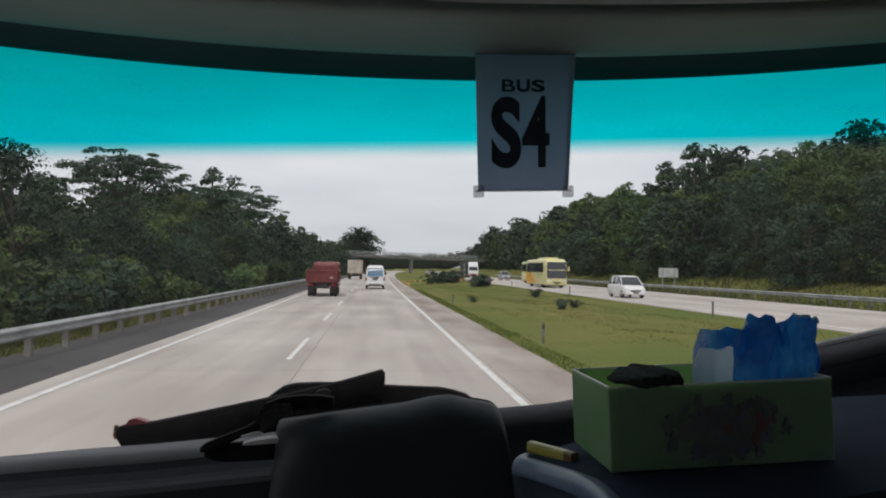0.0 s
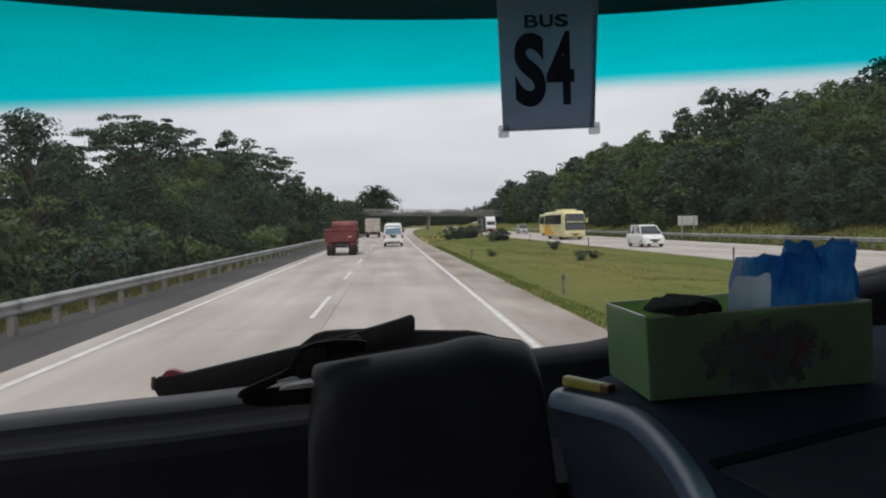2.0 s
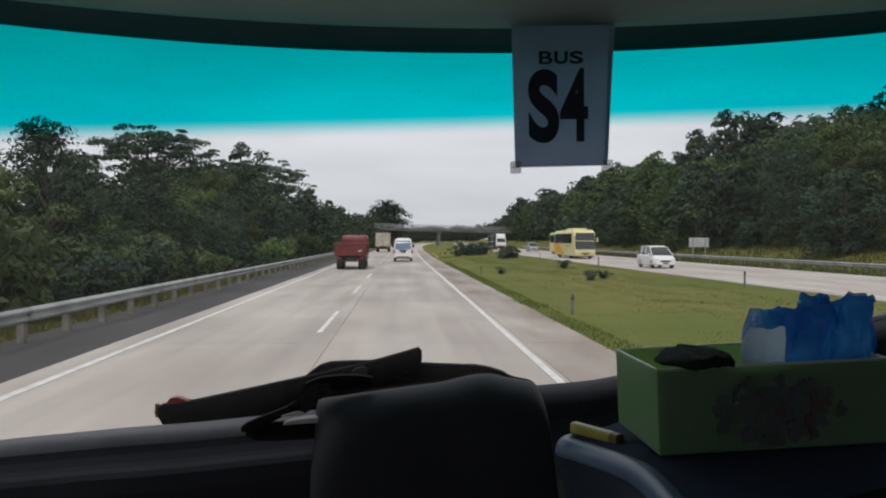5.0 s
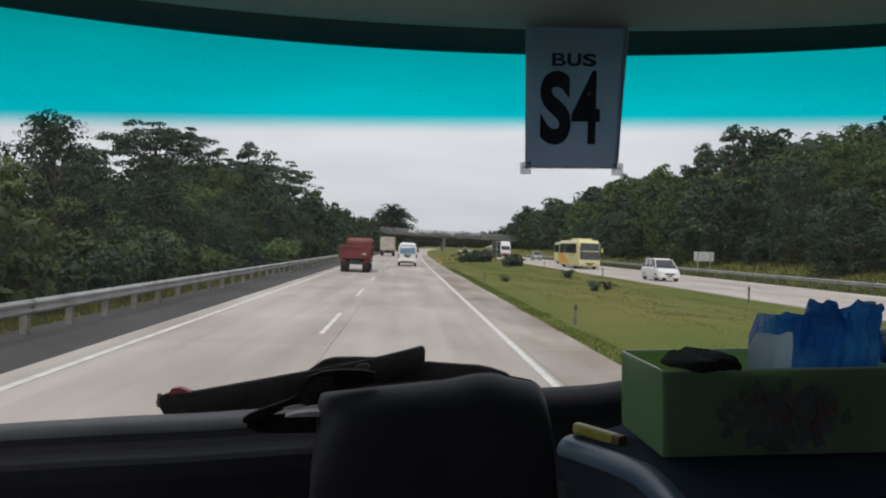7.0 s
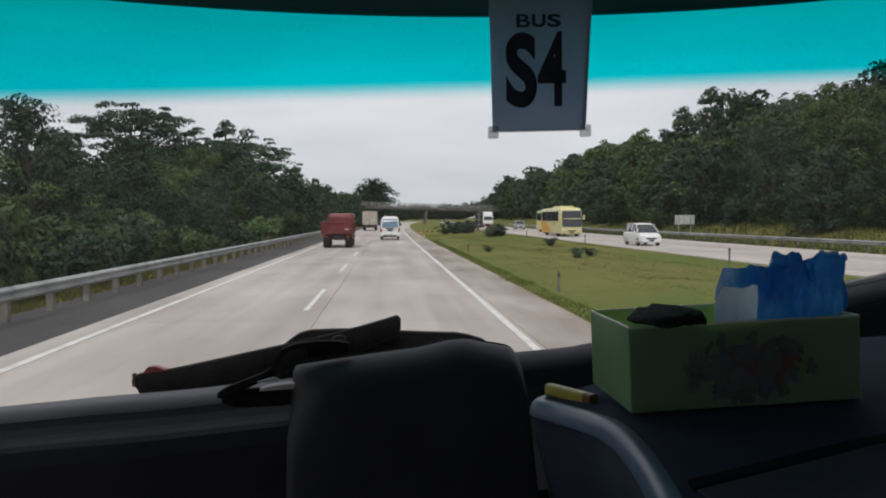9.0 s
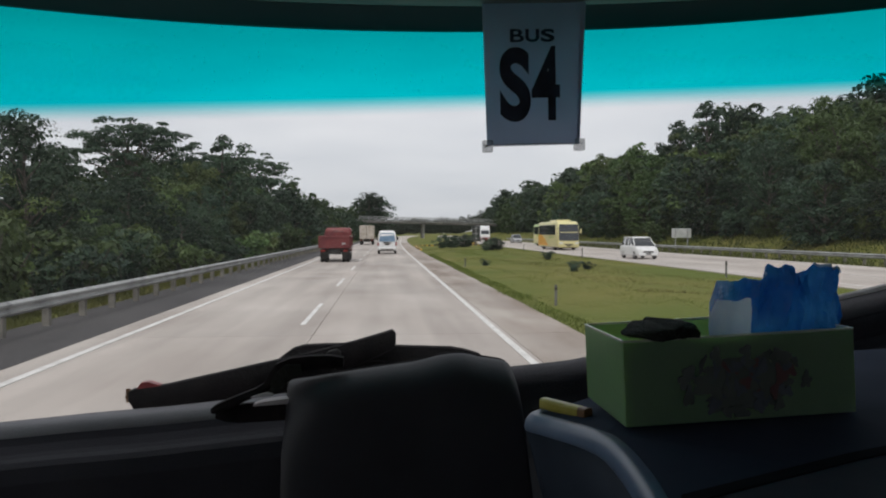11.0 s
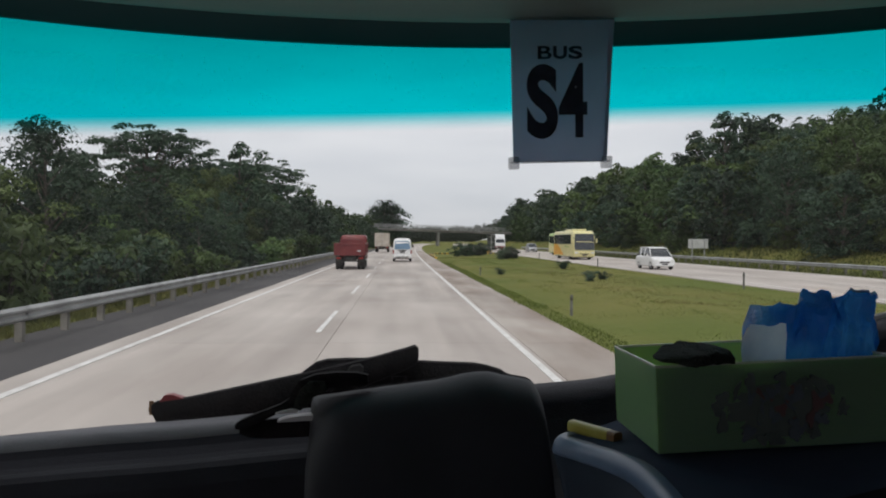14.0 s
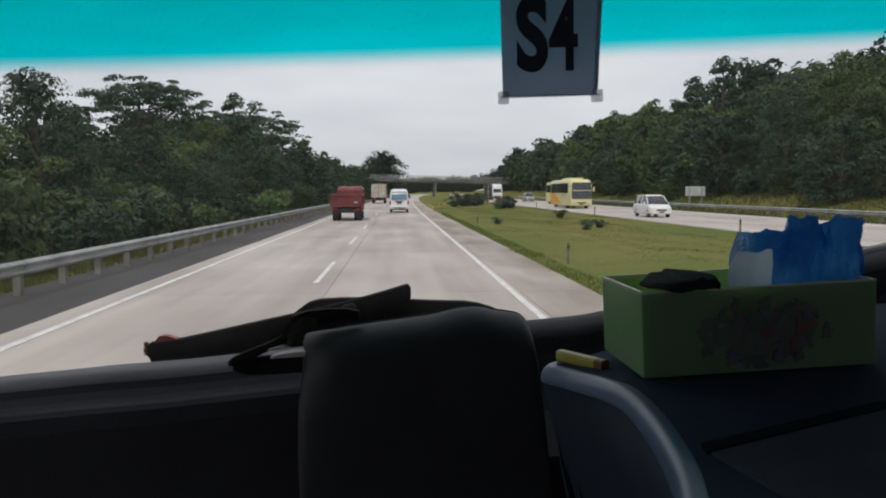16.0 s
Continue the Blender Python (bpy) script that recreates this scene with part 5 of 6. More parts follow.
def dashboard():
    top = empty("dashboard", "dark vinyl bus dashboard with a worn grey top", "dashboard")
    n = 40

    def run(name, profile, material, x0, x1, label=""):
        bm = bmesh.new()
        loft(bm, [[(x, y - 0.05 * (x - 0.15) ** 2 * (1 if y > 1.5 else 0.6), rim(x) + z) for y, z in profile] for x in (x0 + (x1 - x0) * i / n for i in range(n + 1))])
        return part(name, bm, material, top, label, smooth=name == "top")

    run("top", [(1.595, 0.0), (1.585, 0.006), (1.525, 0.010), (1.494, 0.007), (1.482, -0.006), (1.482, -0.05), (1.595, -0.06)], DASH_TOP, -1.16, 0.12, "worn grey top strip")
    run("top", [(1.595, 0.0), (1.585, 0.006), (1.55, 0.004), (1.522, -0.004), (1.508, -0.02), (1.503, -0.07), (1.595, -0.08)], PAD_BLACK, 0.122, 1.57, "black padded top")
    run("face", [(1.481, -0.009), (1.468, -0.021), (1.44, -0.030), (1.414, -0.0325), (1.398, -0.029), (1.376, -0.0295), (1.362, -0.036), (1.346, -0.06), (1.25, -0.5), (1.25, -0.72), (1.59, -0.72), (1.59, -0.09), (1.481, -0.09)], DASH, -1.16, 0.20)
    run("face", [(1.507, -0.021), (1.498, -0.05), (1.48, -0.09), (1.42, -0.145), (1.30, -0.19), (1.2, -0.5), (1.16, -0.80), (1.59, -0.80), (1.59, -0.09), (1.50, -0.092)], PAD_BLACK, 0.202, 1.57)

    # thin pale strip that paints the highlight along the far edge
    bm = bmesh.new()
    loft(bm, [[(x, 1.578 - 0.05 * (x - 0.15) ** 2 + dy, rim(x) + z) for dy, z in ((0, 0.004), (0, 0.013), (0.008, 0.016), (0.014, 0.008))] for x in (0.52 + 0.0525 * i for i in range(21))])
    part("edge_strip", bm, EDGE_HIGHLIGHT, top, "pale strip painting the highlight along the dash edge")
    # padded hood in the middle: a long sloping crest that ends square on one side and rolls over on the other
    xs = (-0.1535, -0.1525, -0.150, -0.146, -0.139, -0.129, -0.1186, -0.104, -0.089, -0.0735, -0.0282, 0.018, 0.0631, 0.088, 0.1088, 0.127, 0.1457, 0.161, 0.1761, 0.196, 0.2158, 0.224, 0.2302, 0.2345, 0.2375, 0.2385)
    zs = (1.7450, 1.7640, 1.7800, 1.7895, 1.7945, 1.7970, 1.7990, 1.8016, 1.8042, 1.8068, 1.8136, 1.8190, 1.8248, 1.8304, 1.8358, 1.8382, 1.8389, 1.8366, 1.8326, 1.8300, 1.8264, 1.8226, 1.8174, 1.8085, 1.7940, 1.7600)
    bm = bmesh.new()
    rings = []
    for x, crest in zip(xs, zs):
        ring = []
        for y, d in ((1.43, 0.075), (1.40, 0.030), (1.375, 0.010), (1.352, 0.002), (1.338, 0.0), (1.322, 0.0034), (1.305, 0.010), (1.290, 0.020), (1.278, 0.033), (1.269, 0.050), (1.263, 0.078), (1.256, 0.14), (1.25, 0.26), (1.245, 0.62), (1.43, 0.62)):
            z = 2.047 - 1.055 * (2.047 - crest) - d + 0.0012 * noise.noise((x * 14, y * 14, 2.0))
            back = 0.62 * smooth_step(0.10, 0.035, d) * (1 - math.sqrt(max(0.0, 1 - (max(0.0, -0.085 - x) / 0.069) ** 2)))
            ring.append((1.055 * x + 0.10 * min(d, 0.3) * (1 if x > 0.05 else 0.35 * smooth_step(-0.05, -0.13, x)), y + (1.43 - y) * back, z))
        rings.append(ring)
    loft(bm, rings)
    hood = part("hood", bm, HOOD_VINYL, top, "padded black hood with a sloping crest", smooth=True)
    # black line along the crest paints the dark gap behind the hood
    bm = bmesh.new()
    loft(bm, [[(1.055 * x, 1.354 + a, 2.047 - 1.055 * (2.047 - z) - 0.0024 + b) for a, b in ((-0.003, 0.0), (-0.002, 0.0024), (0.002, 0.0024), (0.003, 0.0))] for x, z in list(zip(xs, zs))[9:23]])
    part("seam", bm, WIPER_BLACK, hood, "raised black line drawn for the dark gap behind the crest")
    # cowl before the driver: flat top, rounded shiny lip along its free edge
    turns = [(0.190, 0.42), (0.217, 0.52), (0.244, 0.61), (0.261, 0.70), (0.269, 0.766), (0.2725, 0.824), (0.270, 0.885), (0.259, 0.950), (0.243, 0.998), (0.232, 1.020), (0.222, 1.036), (0.2185, 1.052), (0.232, 1.074), (0.266, 1.090), (0.32, 1.10)]
    edge = []
    for i in range(1, len(turns) - 2):
        p0, p1, p2, p3 = (Vector(p) for p in turns[i - 1:i + 3])
        for k in range(6):
            f = k / 6
            edge.append(0.5 * (2 * p1 + (p2 - p0) * f + (2 * p0 - 5 * p1 + 4 * p2 - p3) * f * f + (3 * p1 - p0 - 3 * p2 + p3) * f ** 3))
    inward = []
    for i in range(len(edge)):
        d = (edge[min(len(edge) - 1, i + 1)] - edge[max(0, i - 1)]).normalized()
        inward.append(Vector((d.y, -d.x)))

    def top_z(p):
        return 1.803 + 0.045 * (p.x - 0.3) - corner_dip(p.x, p.y)

    inner = [e + n * 0.018 for e, n in zip(edge, inward)]
    rest = [Vector(p) for p in ((0.60, 1.30), (1.56, 1.30), (1.56, 0.85), (0.95, 0.70), (0.60, 0.58), (0.42, 0.49), (0.32, 0.43))]
    bm = bmesh.new()
    low = [bm.verts.new((p.x, p.y, 1.40)) for p in [e + n * 0.11 for e, n in zip(edge, inward)] + rest]
    high = [bm.verts.new((p.x, p.y, top_z(p) - 0.001)) for p in inner + rest]
    bm.faces.new(low)
    bmesh.ops.triangulate(bm, faces=[bm.faces.new(high)])
    for i in range(len(low)):
        k = (i + 1) % len(low)
        bm.faces.new((low[i], low[k], high[k], high[i]))
    cowl = part("cowl", bm, COWL, top, "navy-grey instrument cowl with a shiny rounded lip")
    section = [(0.024, -0.0006), (0.019, 0.0002)] + [(0.011 - 0.013 * math.sin(radians(a)), -0.019 + 0.019 * math.cos(radians(a))) for a in (0, 12, 24, 36, 48, 60, 72, 84, 90)] + [(-0.001, -0.023), (0.005, -0.026), (0.018, -0.010)]
    bm = bmesh.new()
    loft(bm, [[(e.x + n.x * o, e.y + n.y * o, top_z(e) + h) for o, h in section] for e, n in zip(edge, inward)])
    part("lip", bm, LIP_HIGHLIGHT, cowl, "shiny rounded lip, its highlight lightened into the slate-blue colour", smooth=True)
    bm = bmesh.new()
    loft(bm, [[(e.x + n.x * o, e.y + n.y * o, z) for o, z in ((-0.0005, top_z(e) - 0.022), (0.024, top_z(e) - 0.12), (0.085, 1.38), (0.091, 1.38), (0.010, top_z(e) - 0.026))] for e, n in zip(edge, inward)])
    part("side_panel", bm, CONSOLE, cowl, "slate-blue side panel", smooth=True)
    # black instrument binnacle let into the near part of the cowl, behind a dark groove
    for name, outline, lift, material in (("binnacle", ((0.288, 0.640), (0.50, 0.720), (0.95, 0.845), (1.35, 0.92), (1.35, 0.80), (0.95, 0.705), (0.60, 0.585), (0.42, 0.495), (0.318, 0.450)), 0.0015, BINNACLE),
                                          ("groove", ((0.287, 0.660), (0.50, 0.740), (0.95, 0.865), (1.35, 0.94), (1.35, 0.921), (0.95, 0.846), (0.50, 0.721), (0.285, 0.641)), 0.0030, GROOVE)):
        bm = bmesh.new()
        loft(bm, [[(x, y, top_z(Vector((x, y))) + z) for x, y in outline] for z in (-0.02, lift)])
        part(name, bm, material, cowl, "black instrument binnacle" if name == "binnacle" else "dark groove")
    return top


dashboard()


# ---------------------------------------------------------------- wiper, strap and things on the dashboard
def wiper():
    top = empty("windscreen_wiper", "parked black wiper with a red end clip", "wiper")

    def blade(name, stations, y, thick, material, label="", parent=top):
        bm = bmesh.new()
        loft(bm, [[(x, y - thick, lo), (x, y - thick, hi), (x, y, hi + 0.003), (x, y + thick, hi), (x, y + thick, lo), (x, y, lo - 0.003)] for x, lo, hi in stations])
        return part(name, bm, material, parent, label)

    arm = blade("blade", [(-0.531, 1.684, 1.701), (-0.521, 1.666, 1.707), (-0.455, 1.669, 1.7155), (-0.33, 1.680, 1.7416), (-0.2087, 1.700, 1.7672), (-0.12, 1.724, 1.7872), (-0.05, 1.752, 1.8040), (0.0, 1.772, 1.8180), (0.035, 1.789, 1.8285), (0.0425, 1.802, 1.8205)], 1.655, 0.009, WIPER_BLACK)
    blade("rubber", [(-0.515, 1.659, 1.668), (-0.33, 1.672, 1.682), (-0.20, 1.690, 1.701)], 1.660, 0.005, RUBBER, "worn rubber lip", arm)
    blade("bracket", [(-0.112, 1.764, 1.775), (-0.104, 1.760, 1.785), (-0.086, 1.766, 1.789), (-0.078, 1.772, 1.783)], 1.642, 0.005, CHASSIS, "small bracket", arm)
    blade("arm", [(-0.222, 1.66, 1.757), (-0.2119, 1.66, 1.7667), (-0.1826, 1.66, 1.7880), (-0.159, 1.66, 1.7945), (-0.11, 1.66, 1.7965), (-0.063, 1.66, 1.7965), (0.0, 1.66, 1.793), (0.08, 1.66, 1.789), (0.1403, 1.66, 1.7866), (0.1642, 1.66, 1.7860), (0.1942, 1.66, 1.7808), (0.2276, 1.66, 1.7707), (0.2368, 1.66, 1.7637), (0.30, 1.66, 1.738)], 1.675, 0.010, WIPER_BLACK)
    bm = bmesh.new()
    rod(bm, (-0.534, 1.655, 1.680), (-0.534, 1.655, 1.709), 0.005, n=8)
    rod(bm, (-0.538, 1.655, 1.692), (-0.525, 1.655, 1.692), 0.007, n=8)
    part("end_pin", bm, BROWN_CAP, arm)
    bm = bmesh.new()
    loft(bm, [[(x, 1.648, lo), (x, 1.648, hi), (x, 1.668, hi), (x, 1.668, lo)] for x, lo, hi in ((-0.515, 1.70, 1.709), (-0.505, 1.70, 1.722), (-0.49, 1.70, 1.724), (-0.46, 1.708, 1.714))])
    part("end_clip", bm, RED_CLIP, top, "red plastic end clip")
    bm = bmesh.new()
    rod(bm, (0.0, 1.668, 1.55), (0.0, 1.672, 1.76), 0.02, n=10)
    part("pivot", bm, WIPER_BLACK, top)
    return top


wiper()


def strap():
    """A loop of black webbing thrown over the hood's end, its tail lying on the grey top."""
    top = empty("strap", "black webbing strap looped over the dashboard with a pale painted highlight", "strap")

    def band(name, path, y, half, depth, material, label=""):
        bm = bmesh.new()
        rings = []
        for i, (x, z) in enumerate(path):
            a, b = path[max(0, i - 1)], path[min(len(path) - 1, i + 1)]
            d = Vector((b[0] - a[0], b[1] - a[1])).normalized()
            w = half[i]
            n = Vector((-d.y, d.x)) * w
            wob = 0.004 * noise.noise((x * 40, z * 40, 1.0))
            rings.append([(x - n.x, y - depth + wob, z - n.y), (x - n.x * 0.2, y - depth * 1.25 + wob, z - n.y * 0.2), (x + n.x, y - depth * 0.8 + wob, z + n.y), (x + n.x, y + depth, z + n.y), (x - n.x, y + depth, z - n.y)])
        loft(bm, rings)
        return part(name, bm, material, top, label)

    band("webbing", [(-0.284, 1.7335), (-0.274, 1.7365), (-0.252, 1.7455), (-0.228, 1.7560), (-0.205, 1.7660), (-0.188, 1.7755), (-0.176, 1.7900), (-0.166, 1.8030), (-0.145, 1.8120), (-0.110, 1.8150), (-0.075, 1.8160), (-0.055, 1.8150)], 1.335, (0.004, 0.0075, 0.0080, 0.0070, 0.0062, 0.0070, 0.0105, 0.0130, 0.0120, 0.0125, 0.0110, 0.0080), 0.010, WIPER_BLACK)
    band("clamp", [(-0.176, 1.7665), (-0.171, 1.776), (-0.163, 1.790), (-0.150, 1.802), (-0.128, 1.806)], 1.322, (0.006, 0.0105, 0.013, 0.013, 0.008), 0.008, BLACK_CLOTH, "black cloth keeper")
    band("drape", [(-0.281, 1.7235), (-0.262, 1.7225), (-0.235, 1.7235), (-0.205, 1.7250), (-0.175, 1.7270), (-0.147, 1.7290)], 1.352, (0.007, 0.0135, 0.0165, 0.0170, 0.0175, 0.0175), 0.006, WIPER_BLACK, "loose black end lying against the face")
    # small pale wedge that stands for a highlight under the webbing
    bm = bmesh.new()
    loft(bm, [[(x, 1.312, z0), (x, 1.312, z1), (x, 1.322, z1), (x, 1.322, z0)] for x, z0, z1 in ((-0.2135, 1.7585, 1.7595), (-0.200, 1.7590, 1.7635), (-0.1865, 1.7600, 1.7665), (-0.1785, 1.7605, 1.7650), (-0.1750, 1.7612, 1.7622))])
    part("buckle", bm, PALE_LIT, top, "pale grey wedge painting a highlight")
    # added pale patch in place of the lit dash top seen below the loop
    bm = bmesh.new()
    loft(bm, [[(x, 1.326, z0), (x, 1.326, z1), (x, 1.344, z1 + 0.002), (x, 1.344, z0)] for x, z0, z1 in ((-0.212, 1.7405, 1.7420), (-0.196, 1.7415, 1.7475), (-0.170, 1.7430, 1.7515), (-0.147, 1.7440, 1.7530))])
    part("flap", bm, PALE_LIT, top, "pale patch standing in for the lit dash top")
    return top


strap()


def green_box():
    top = empty("gift_box", "open green card box with a dark printed sticker", "box")
    w, d, h, t = 0.294, 0.172, 0.103, 0.0024
    for x0, x1, y0, y1 in ((0, w, 0, t), (0, w, d - t, d), (0, t, t + 0.0003, d - t - 0.0003), (w - t, w, t + 0.0003, d - t - 0.0003)):
        bm = bmesh.new()
        slab(bm, x0, x1, y0, y1, 0.0, h, 0.0008)
        side = part("side", bm, BOX_GREEN, top)
        bm = bmesh.new()
        slab(bm, x0 - 0.0006, x1 + 0.0006, y0 - 0.0006, y1 + 0.0006, h + 0.0001, h + 0.0030, 0.0010)
        part("edge", bm, CARD_EDGE, side, "pale cut edge")
    # hidden board, added to keep light from passing through the front side
    bm = bmesh.new()
    slab(bm, t + 0.001, w - t - 0.001, t + 0.0008, t + 0.0030, 0.005, h - 0.004, 0.0005)
    part("inner_flap", bm, GREY_BOARD, top, "unseen grey board that blocks light through the front")
    bm = bmesh.new()
    slab(bm, t, w - t, t, d - t, 0.001, 0.004)
    part("bottom", bm, BOX_GREEN, top)
    # the printed sticker: plain dark shapes with a ragged, lacy outline
    bm = bmesh.new()
    rings = [[], []]
    for i in range(72):
        a = 2 * math.pi * i / 72
        q = 0.92 + 0.42 * noise.noise((math.cos(a) * 3.1, math.sin(a) * 3.1, 3)) + 0.22 * noise.noise((math.cos(a) * 9, math.sin(a) * 9, 5))
        for ring, y in zip(rings, (-0.0006, -0.0001)):
            ring.append((0.152 + 0.066 * q * math.cos(a), y, 0.046 + 0.037 * q * math.sin(a)))
    loft(bm, rings)
    sticker = part("sticker", bm, STICKER, top, "dark printed sticker")
    r = np.random.default_rng(4)
    for i in range(58):
        far = i >= 40
        a = r.uniform(0, 2 * math.pi)
        cx, cz = (0.152 + 0.078 * math.cos(a), 0.047 + 0.038 * math.sin(a)) if far else (0.152 + r.uniform(-0.056, 0.060), 0.046 + r.uniform(-0.028, 0.028))
        rx, rz, turn = r.uniform(0.002, 0.0075), r.uniform(0.004, 0.013), r.uniform(-0.9, 0.9)
        bm = bmesh.new()
        rings = []
        for y in (-0.0012 - 0.00003 * i, -0.0007 if not far else -0.0001):
            ring = []
            for k in range(14):
                b = 2 * math.pi * k / 14
                q = 1 + 0.3 * math.sin(3 * b + i)
                u, v = rx * q * math.cos(b), rz * q * math.sin(b)
                ring.append((cx + u * math.cos(turn) - v * math.sin(turn), y, max(0.004, cz + u * math.sin(turn) + v * math.cos(turn))))
            rings.append(ring)
        loft(bm, rings)
        part("print_shape", bm, STICKER if far else (STICKER_RED, STICKER_BLUE, STICKER, STICKER_BLUE)[i % 4], sticker)
    top.matrix_basis = pose(0.311, 0.889, 1.8062, 0, -2.6, 0)
    return top


green_box()


def plastic_bag():
    """A crumpled bag standing in the box, its mouth ragged and open towards the windscreen."""
    top = empty("plastic_bag", "crumpled blue and white plastic bag in the box", "plastic bag")
    nu, nv = 96, 24

    def skin(i, j):
        f, i = j / nv, i % nu
        u = 1 - 4 * i / nu if i < nu / 2 else 4 * i / nu - 3
        c = u
        s = math.copysign(math.sqrt(max(0.0, 1 - u ** 4)), nu / 2 - i - 0.5)
        ex, ey = u * 0.078, math.copysign(abs(s) ** 0.55, s) * 0.048
        crease = abs(noise.noise((c * 2.2 + 7, s * 2.2, f * 2.4))) - 0.5 * abs(noise.noise((c * 4 + 2, s * 4, f * 3.6))) + 0.5 * noise.noise((c * 1.8, s * 1.8, f * 1.8))
        calm = smooth_step(-1.0, -0.45, u)
        ky = 1 + 0.36 * crease * (0.2 + f) * calm - 0.05 * f ** 3
        kx = 1 + 0.10 * crease * f - 0.03 * f ** 3
        mouth = float(np.interp(u, (-1.0, -0.62, -0.46, -0.30, -0.06, 0.07, 0.11, 0.19, 0.36, 0.66, 0.88, 1.0), (-0.017, -0.014, -0.009, 0.003, 0.007, 0.006, -0.010, -0.011, 0.005, -0.003, -0.007, -0.014)))
        mouth += 0.0045 * noise.noise((c * 6.0, s * 6.0, 2.0))
        z = -0.095 + 0.186 * f * (1 - 0.34 * max(0.0, s) ** 0.8) + f ** 2 * mouth + 0.004 * calm * noise.noise((c * 8, s * 8, f * 6))
        # sharp facets of crumpled film
        q = Vector((c * 5.5 + 3, s * 5.5, f * 6.5))
        fold = 1 - 2 * abs(noise.noise((c * 3.4 + 1, s * 3.4, f * 3.4 + 2.2 * c)))
        jit = noise.noise_vector(q * 0.7) * 0.0100 + noise.noise_vector(q * 1.9) * 0.0060 + Vector((0.3 * c, s, 0.15)) * 0.0105 * max(0.0, fold) ** 2.5
        jit *= (0.15 + 0.85 * calm) * (0.40 + 0.60 * smooth_step(0.45, 0.85, f))
        return (ex * kx + 0.5 * jit.x, ey * ky + jit.y, z + 0.6 * jit.z)

    i0, i1, j0, j1 = 44, 56, 3, 20
    verts = [skin(i, j) for j in range(nv + 1) for i in range(nu)]
    quads = {(i, j): (j * nu + i, j * nu + (i + 1) % nu, (j + 1) * nu + (i + 1) % nu, (j + 1) * nu + i) for j in range(nv) for i in range(nu)}
    faces = [q for (i, j), q in quads.items() if not (i0 <= i < i1 and j0 <= j < j1)]
    faces.append(tuple(reversed(range(nu))))
    part("body", mesh_of("body", verts, faces), BAG_BLUE, top)
    w = i1 - i0 + 1
    verts = [skin(i, j) for j in range(j0, j1 + 1) for i in range(i0, i1 + 1)]
    faces = [(j * w + i, j * w + i + 1, (j + 1) * w + i + 1, (j + 1) * w + i) for j in range(j1 - j0) for i in range(w - 1)]
    part("printed_panel", mesh_of("printed_panel", verts, faces, True), BAG_WHITE, top, "whitish printed panel")
    # stiff pale hem along the mouth
    bm = bmesh.new()
    rim_line = [Vector(skin(i, nv)) for i in range(81, 98)]
    loft(bm, [[tuple(p + Vector(o)) for o in ((0, -0.0006, -0.0022), (0, -0.0006, 0.0010), (0, 0.0010, 0.0014), (0, 0.0010, -0.0018))] for p in rim_line])
    part("hem", bm, BAG_WHITE, top, "pale hem of the mouth")
    top.matrix_basis = pose(0.5405, 0.972, 1.908, 0, -2, 0)
    return top


plastic_bag()


def cloth_pouch():
    """A flat folded pouch lying in the box's corner, its front edge on the rim."""
    bm = bmesh.new()
    rings = []
    for i in range(25):
        f = i / 24
        x = 0.002 + 0.080 * f
        k = (1 - abs(2 * f - 1) ** 20) ** 0.4 * (0.30 + 0.70 * smooth_step(0.0, 0.45, f)) + 0.02
        ring = []
        for j in range(20):
            a = 2 * math.pi * j / 20
            c, s = math.cos(a), math.sin(a)
            u, v = math.copysign(abs(c) ** 0.42, c), math.copysign(abs(s) ** 0.55, s)
            w = 1 + 0.16 * noise.noise((x * 70, u * 2, v * 2)) + 0.14 * noise.noise((x * 170, u * 4, v * 4))
            y = 0.052 * k * w * u
            ring.append((x, y, 0.0088 * k * w * v + 0.008 * f + 0.0035 * math.exp(-((f - 0.66) / 0.05) ** 2)))
        rings.append(ring)
    loft(bm, rings)
    ob = part("cloth_pouch", bm, BLACK_CLOTH)
    ob.matrix_basis = pose(0.314, 0.918, 1.9165, 0, 0, 3)
    return tagged(ob, "crumpled black cloth pouch lying across the box rim", "pouch")


cloth_pouch()


def yellow_tube():
    top = empty("marker_tube", "short yellow plastic tube with a brown end", "tube")
    bm = bmesh.new()
    loft(bm, [hull_ring(y, 0.0085, -0.008, 0.008, 0.0045, 4) for y in (0.0, 0.004, 0.070, 0.074)])
    part("body", bm, YELLOW_TUBE, top)
    bm = bmesh.new()
    loft(bm, [hull_ring(y, 0.0082, -0.0078, 0.0078, 0.0042, 4) for y in (0.0745, 0.084, 0.088)])
    part("cap", bm, BROWN_CAP, top)
    top.matrix_basis = look((0.250, 1.078, 1.7945), (0.312, 0.976, 1.7955)) @ pose(0, 0, 0, -90, 0, 0)
    return top


yellow_tube()


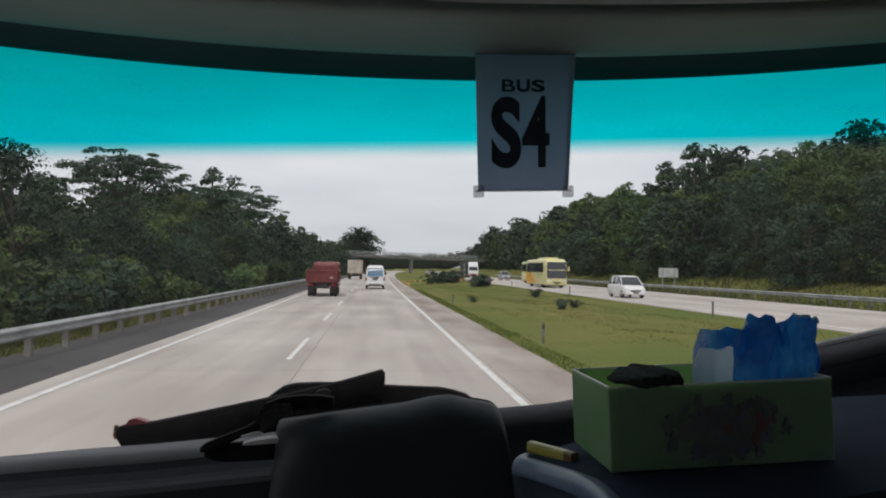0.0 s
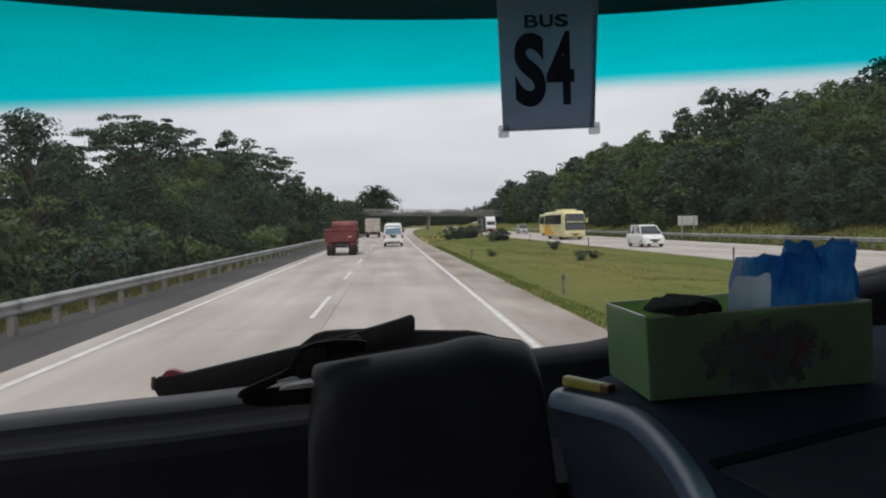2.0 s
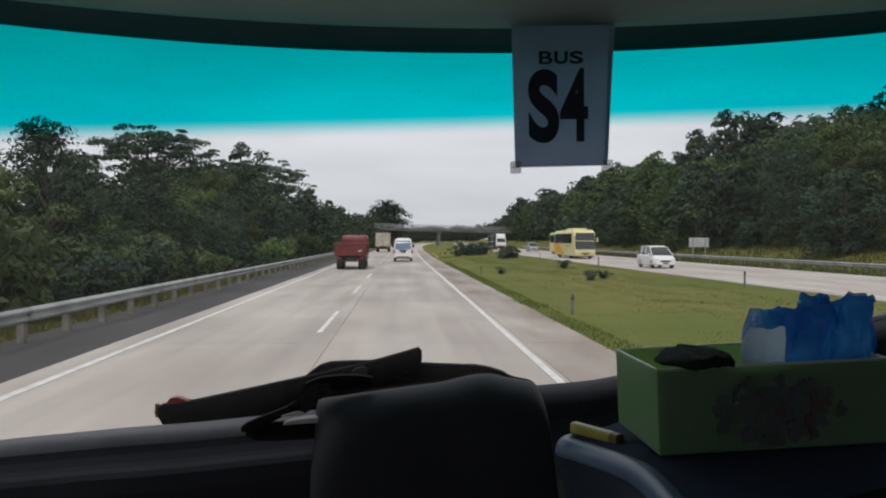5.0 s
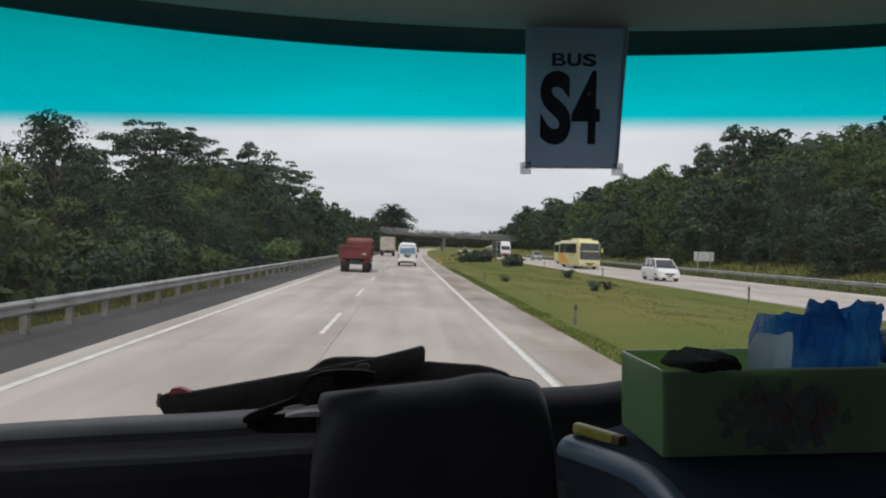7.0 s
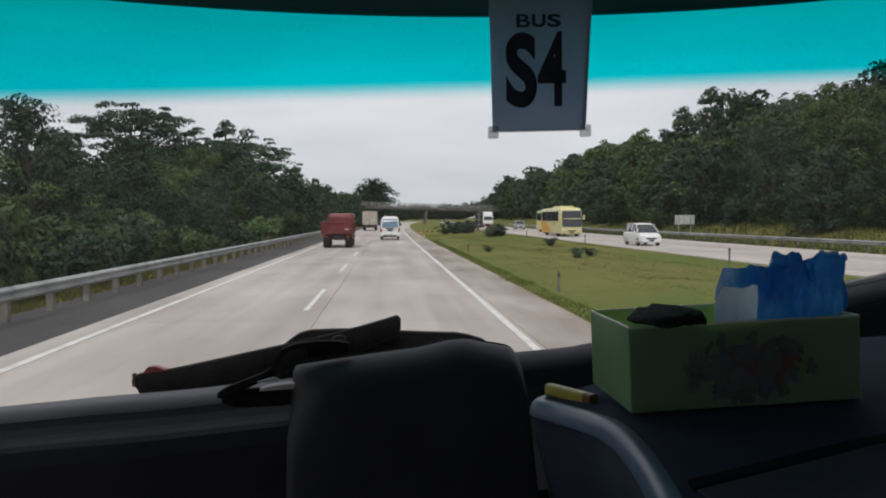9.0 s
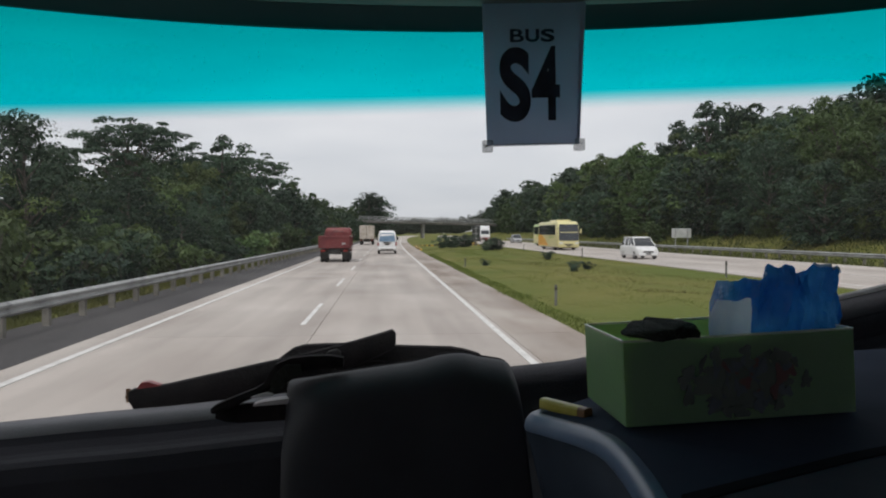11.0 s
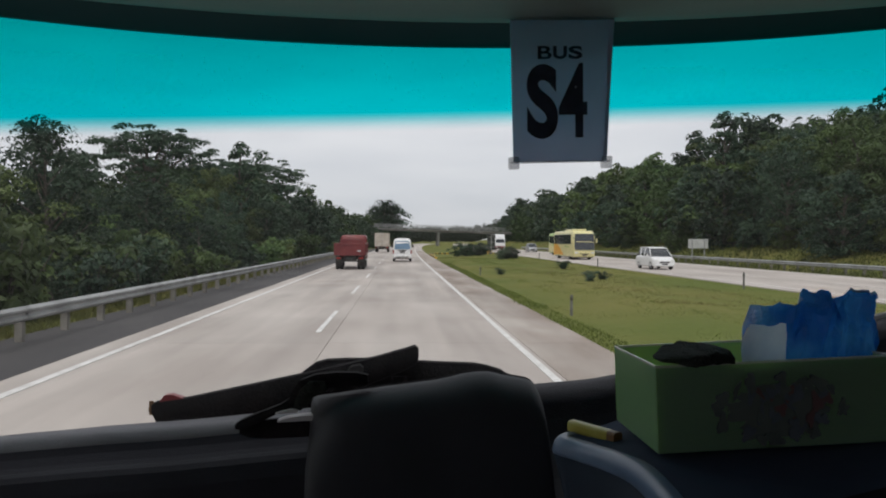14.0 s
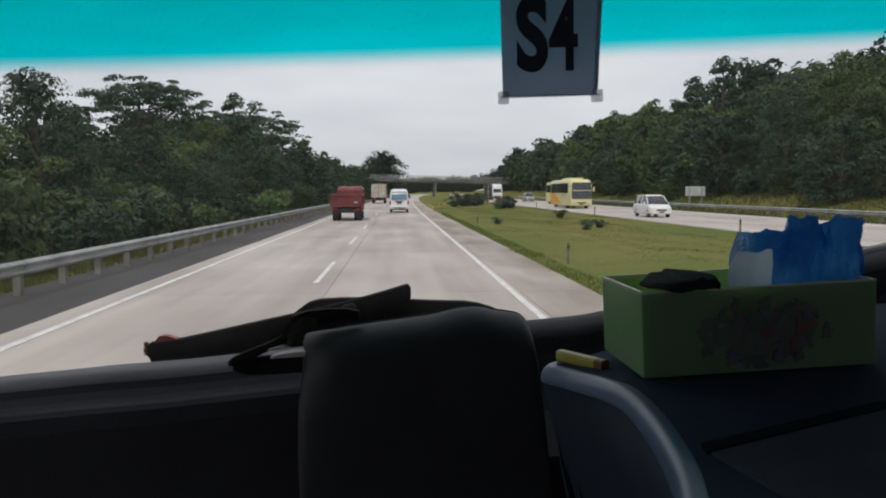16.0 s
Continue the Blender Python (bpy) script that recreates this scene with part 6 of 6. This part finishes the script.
# ---------------------------------------------------------------- the paper pennant on the windscreen
def pennant():
    top = empty("pennant", "backlit white paper pennant with large black letters", "sign")
    n = 8
    verts, faces = [], []
    for side in (0, 1):
        for j in range(13):
            f = j / 12
            for i in range(n + 1):
                g = i / n
                lo, hi = 0.002 + 0.004 * (1 - f), 0.197 + 0.018 * f
                verts.append((lo + (hi - lo) * g, 0.0016 * side + 0.002 * math.sin(5 * g + 3 * f) - 0.006 * g * g, 0.29 * f))
    m = 13 * (n + 1)
    for j in range(12):
        for i in range(n):
            a = j * (n + 1) + i
            faces.append((a, a + 1, a + n + 2, a + n + 1))
            faces.append((m + a, m + a + n + 1, m + a + n + 2, m + a + 1))
    part("paper", mesh_of("paper", verts, faces, True), PAPER, top)
    bm = bmesh.new()
    slab(bm, 0.190, 0.198, -0.0085, -0.008, 0.012, 0.285, 0.0002, m=Matrix.Shear("XY", 4, (0, 0)))
    for v in bm.verts:
        v.co.x += 0.030 * (v.co.z / 0.29) * 0.45
    part("fold", bm, PAPER, top, "folded edge")
    for x in (-0.004, 0.188):
        bm = bmesh.new()
        slab(bm, x, x + 0.021, -0.012, 0.008, -0.014, 0.011, 0.003)
        part("clip", bm, CLIP_GREY, top, "small clear clip")
    bm = bmesh.new()
    rod(bm, (0.0, 0.0, 0.0), (0.205, -0.004, 0.001), 0.0022, n=6)
    part("hem", bm, CLIP_GREY, top)

    def letters(text, x, z, size, sx, bold):
        cu = bpy.data.curves.new("lettering", "FONT")
        cu.body, cu.size, cu.extrude, cu.offset = text, size, 0.0004, bold
        tmp = new("lettering_source", cu)
        bpy.context.view_layer.update()
        me = bpy.data.meshes.new_from_object(tmp.evaluated_get(bpy.context.evaluated_depsgraph_get()))
        bpy.data.objects.remove(tmp)
        bpy.data.curves.remove(cu)
        xs = [v.co.x for v in me.vertices]
        zs = [v.co.y for v in me.vertices]
        wx, hz = max(xs) - min(xs), max(zs) - min(zs)
        x_lo, z_lo = min(xs), min(zs)
        for v in me.vertices:
            a, b, c = v.co
            v.co = ((a - x_lo) / wx * sx, -c - 0.0085, (b - z_lo) / hz * size)
        ob = part("letter", me, PENNANT_INK, top)
        ob.matrix_basis = pose(x, 0, z)

    letters("S", 0.033, 0.047, 0.150, 0.064, 0.0060)
    letters("4", 0.0985, 0.049, 0.150, 0.059, 0.0030)
    for k, ch in enumerate("BUS"):
        letters(ch, 0.056 + 0.0315 * k, 0.207, 0.026, 0.0285, 0.0004 if ch == "B" else 0.0009)
    top.matrix_basis = pose(0.2095, 1.430, 2.2105, 3.5, -1.6, 0) @ Matrix.Diagonal((0.933, 0.933, 0.933, 1))
    return top


pennant()


# ---------------------------------------------------------------- road slabs, one by one
for x0, x1, material in ((-5.70, -1.425, CONCRETE), (-1.413, 2.50, CONCRETE), (2.512, 4.0, CONCRETE_DIRTY)):
    for k in range(31):
        y0 = -5.0 + 5.0 * k
        part("slab", strip_mesh("slab", x0, x1, y0 + 0.003, y0 + 4.997, 0.0 - 0.0015 * (k % 2), 5.0, thick=0.014), material, road)
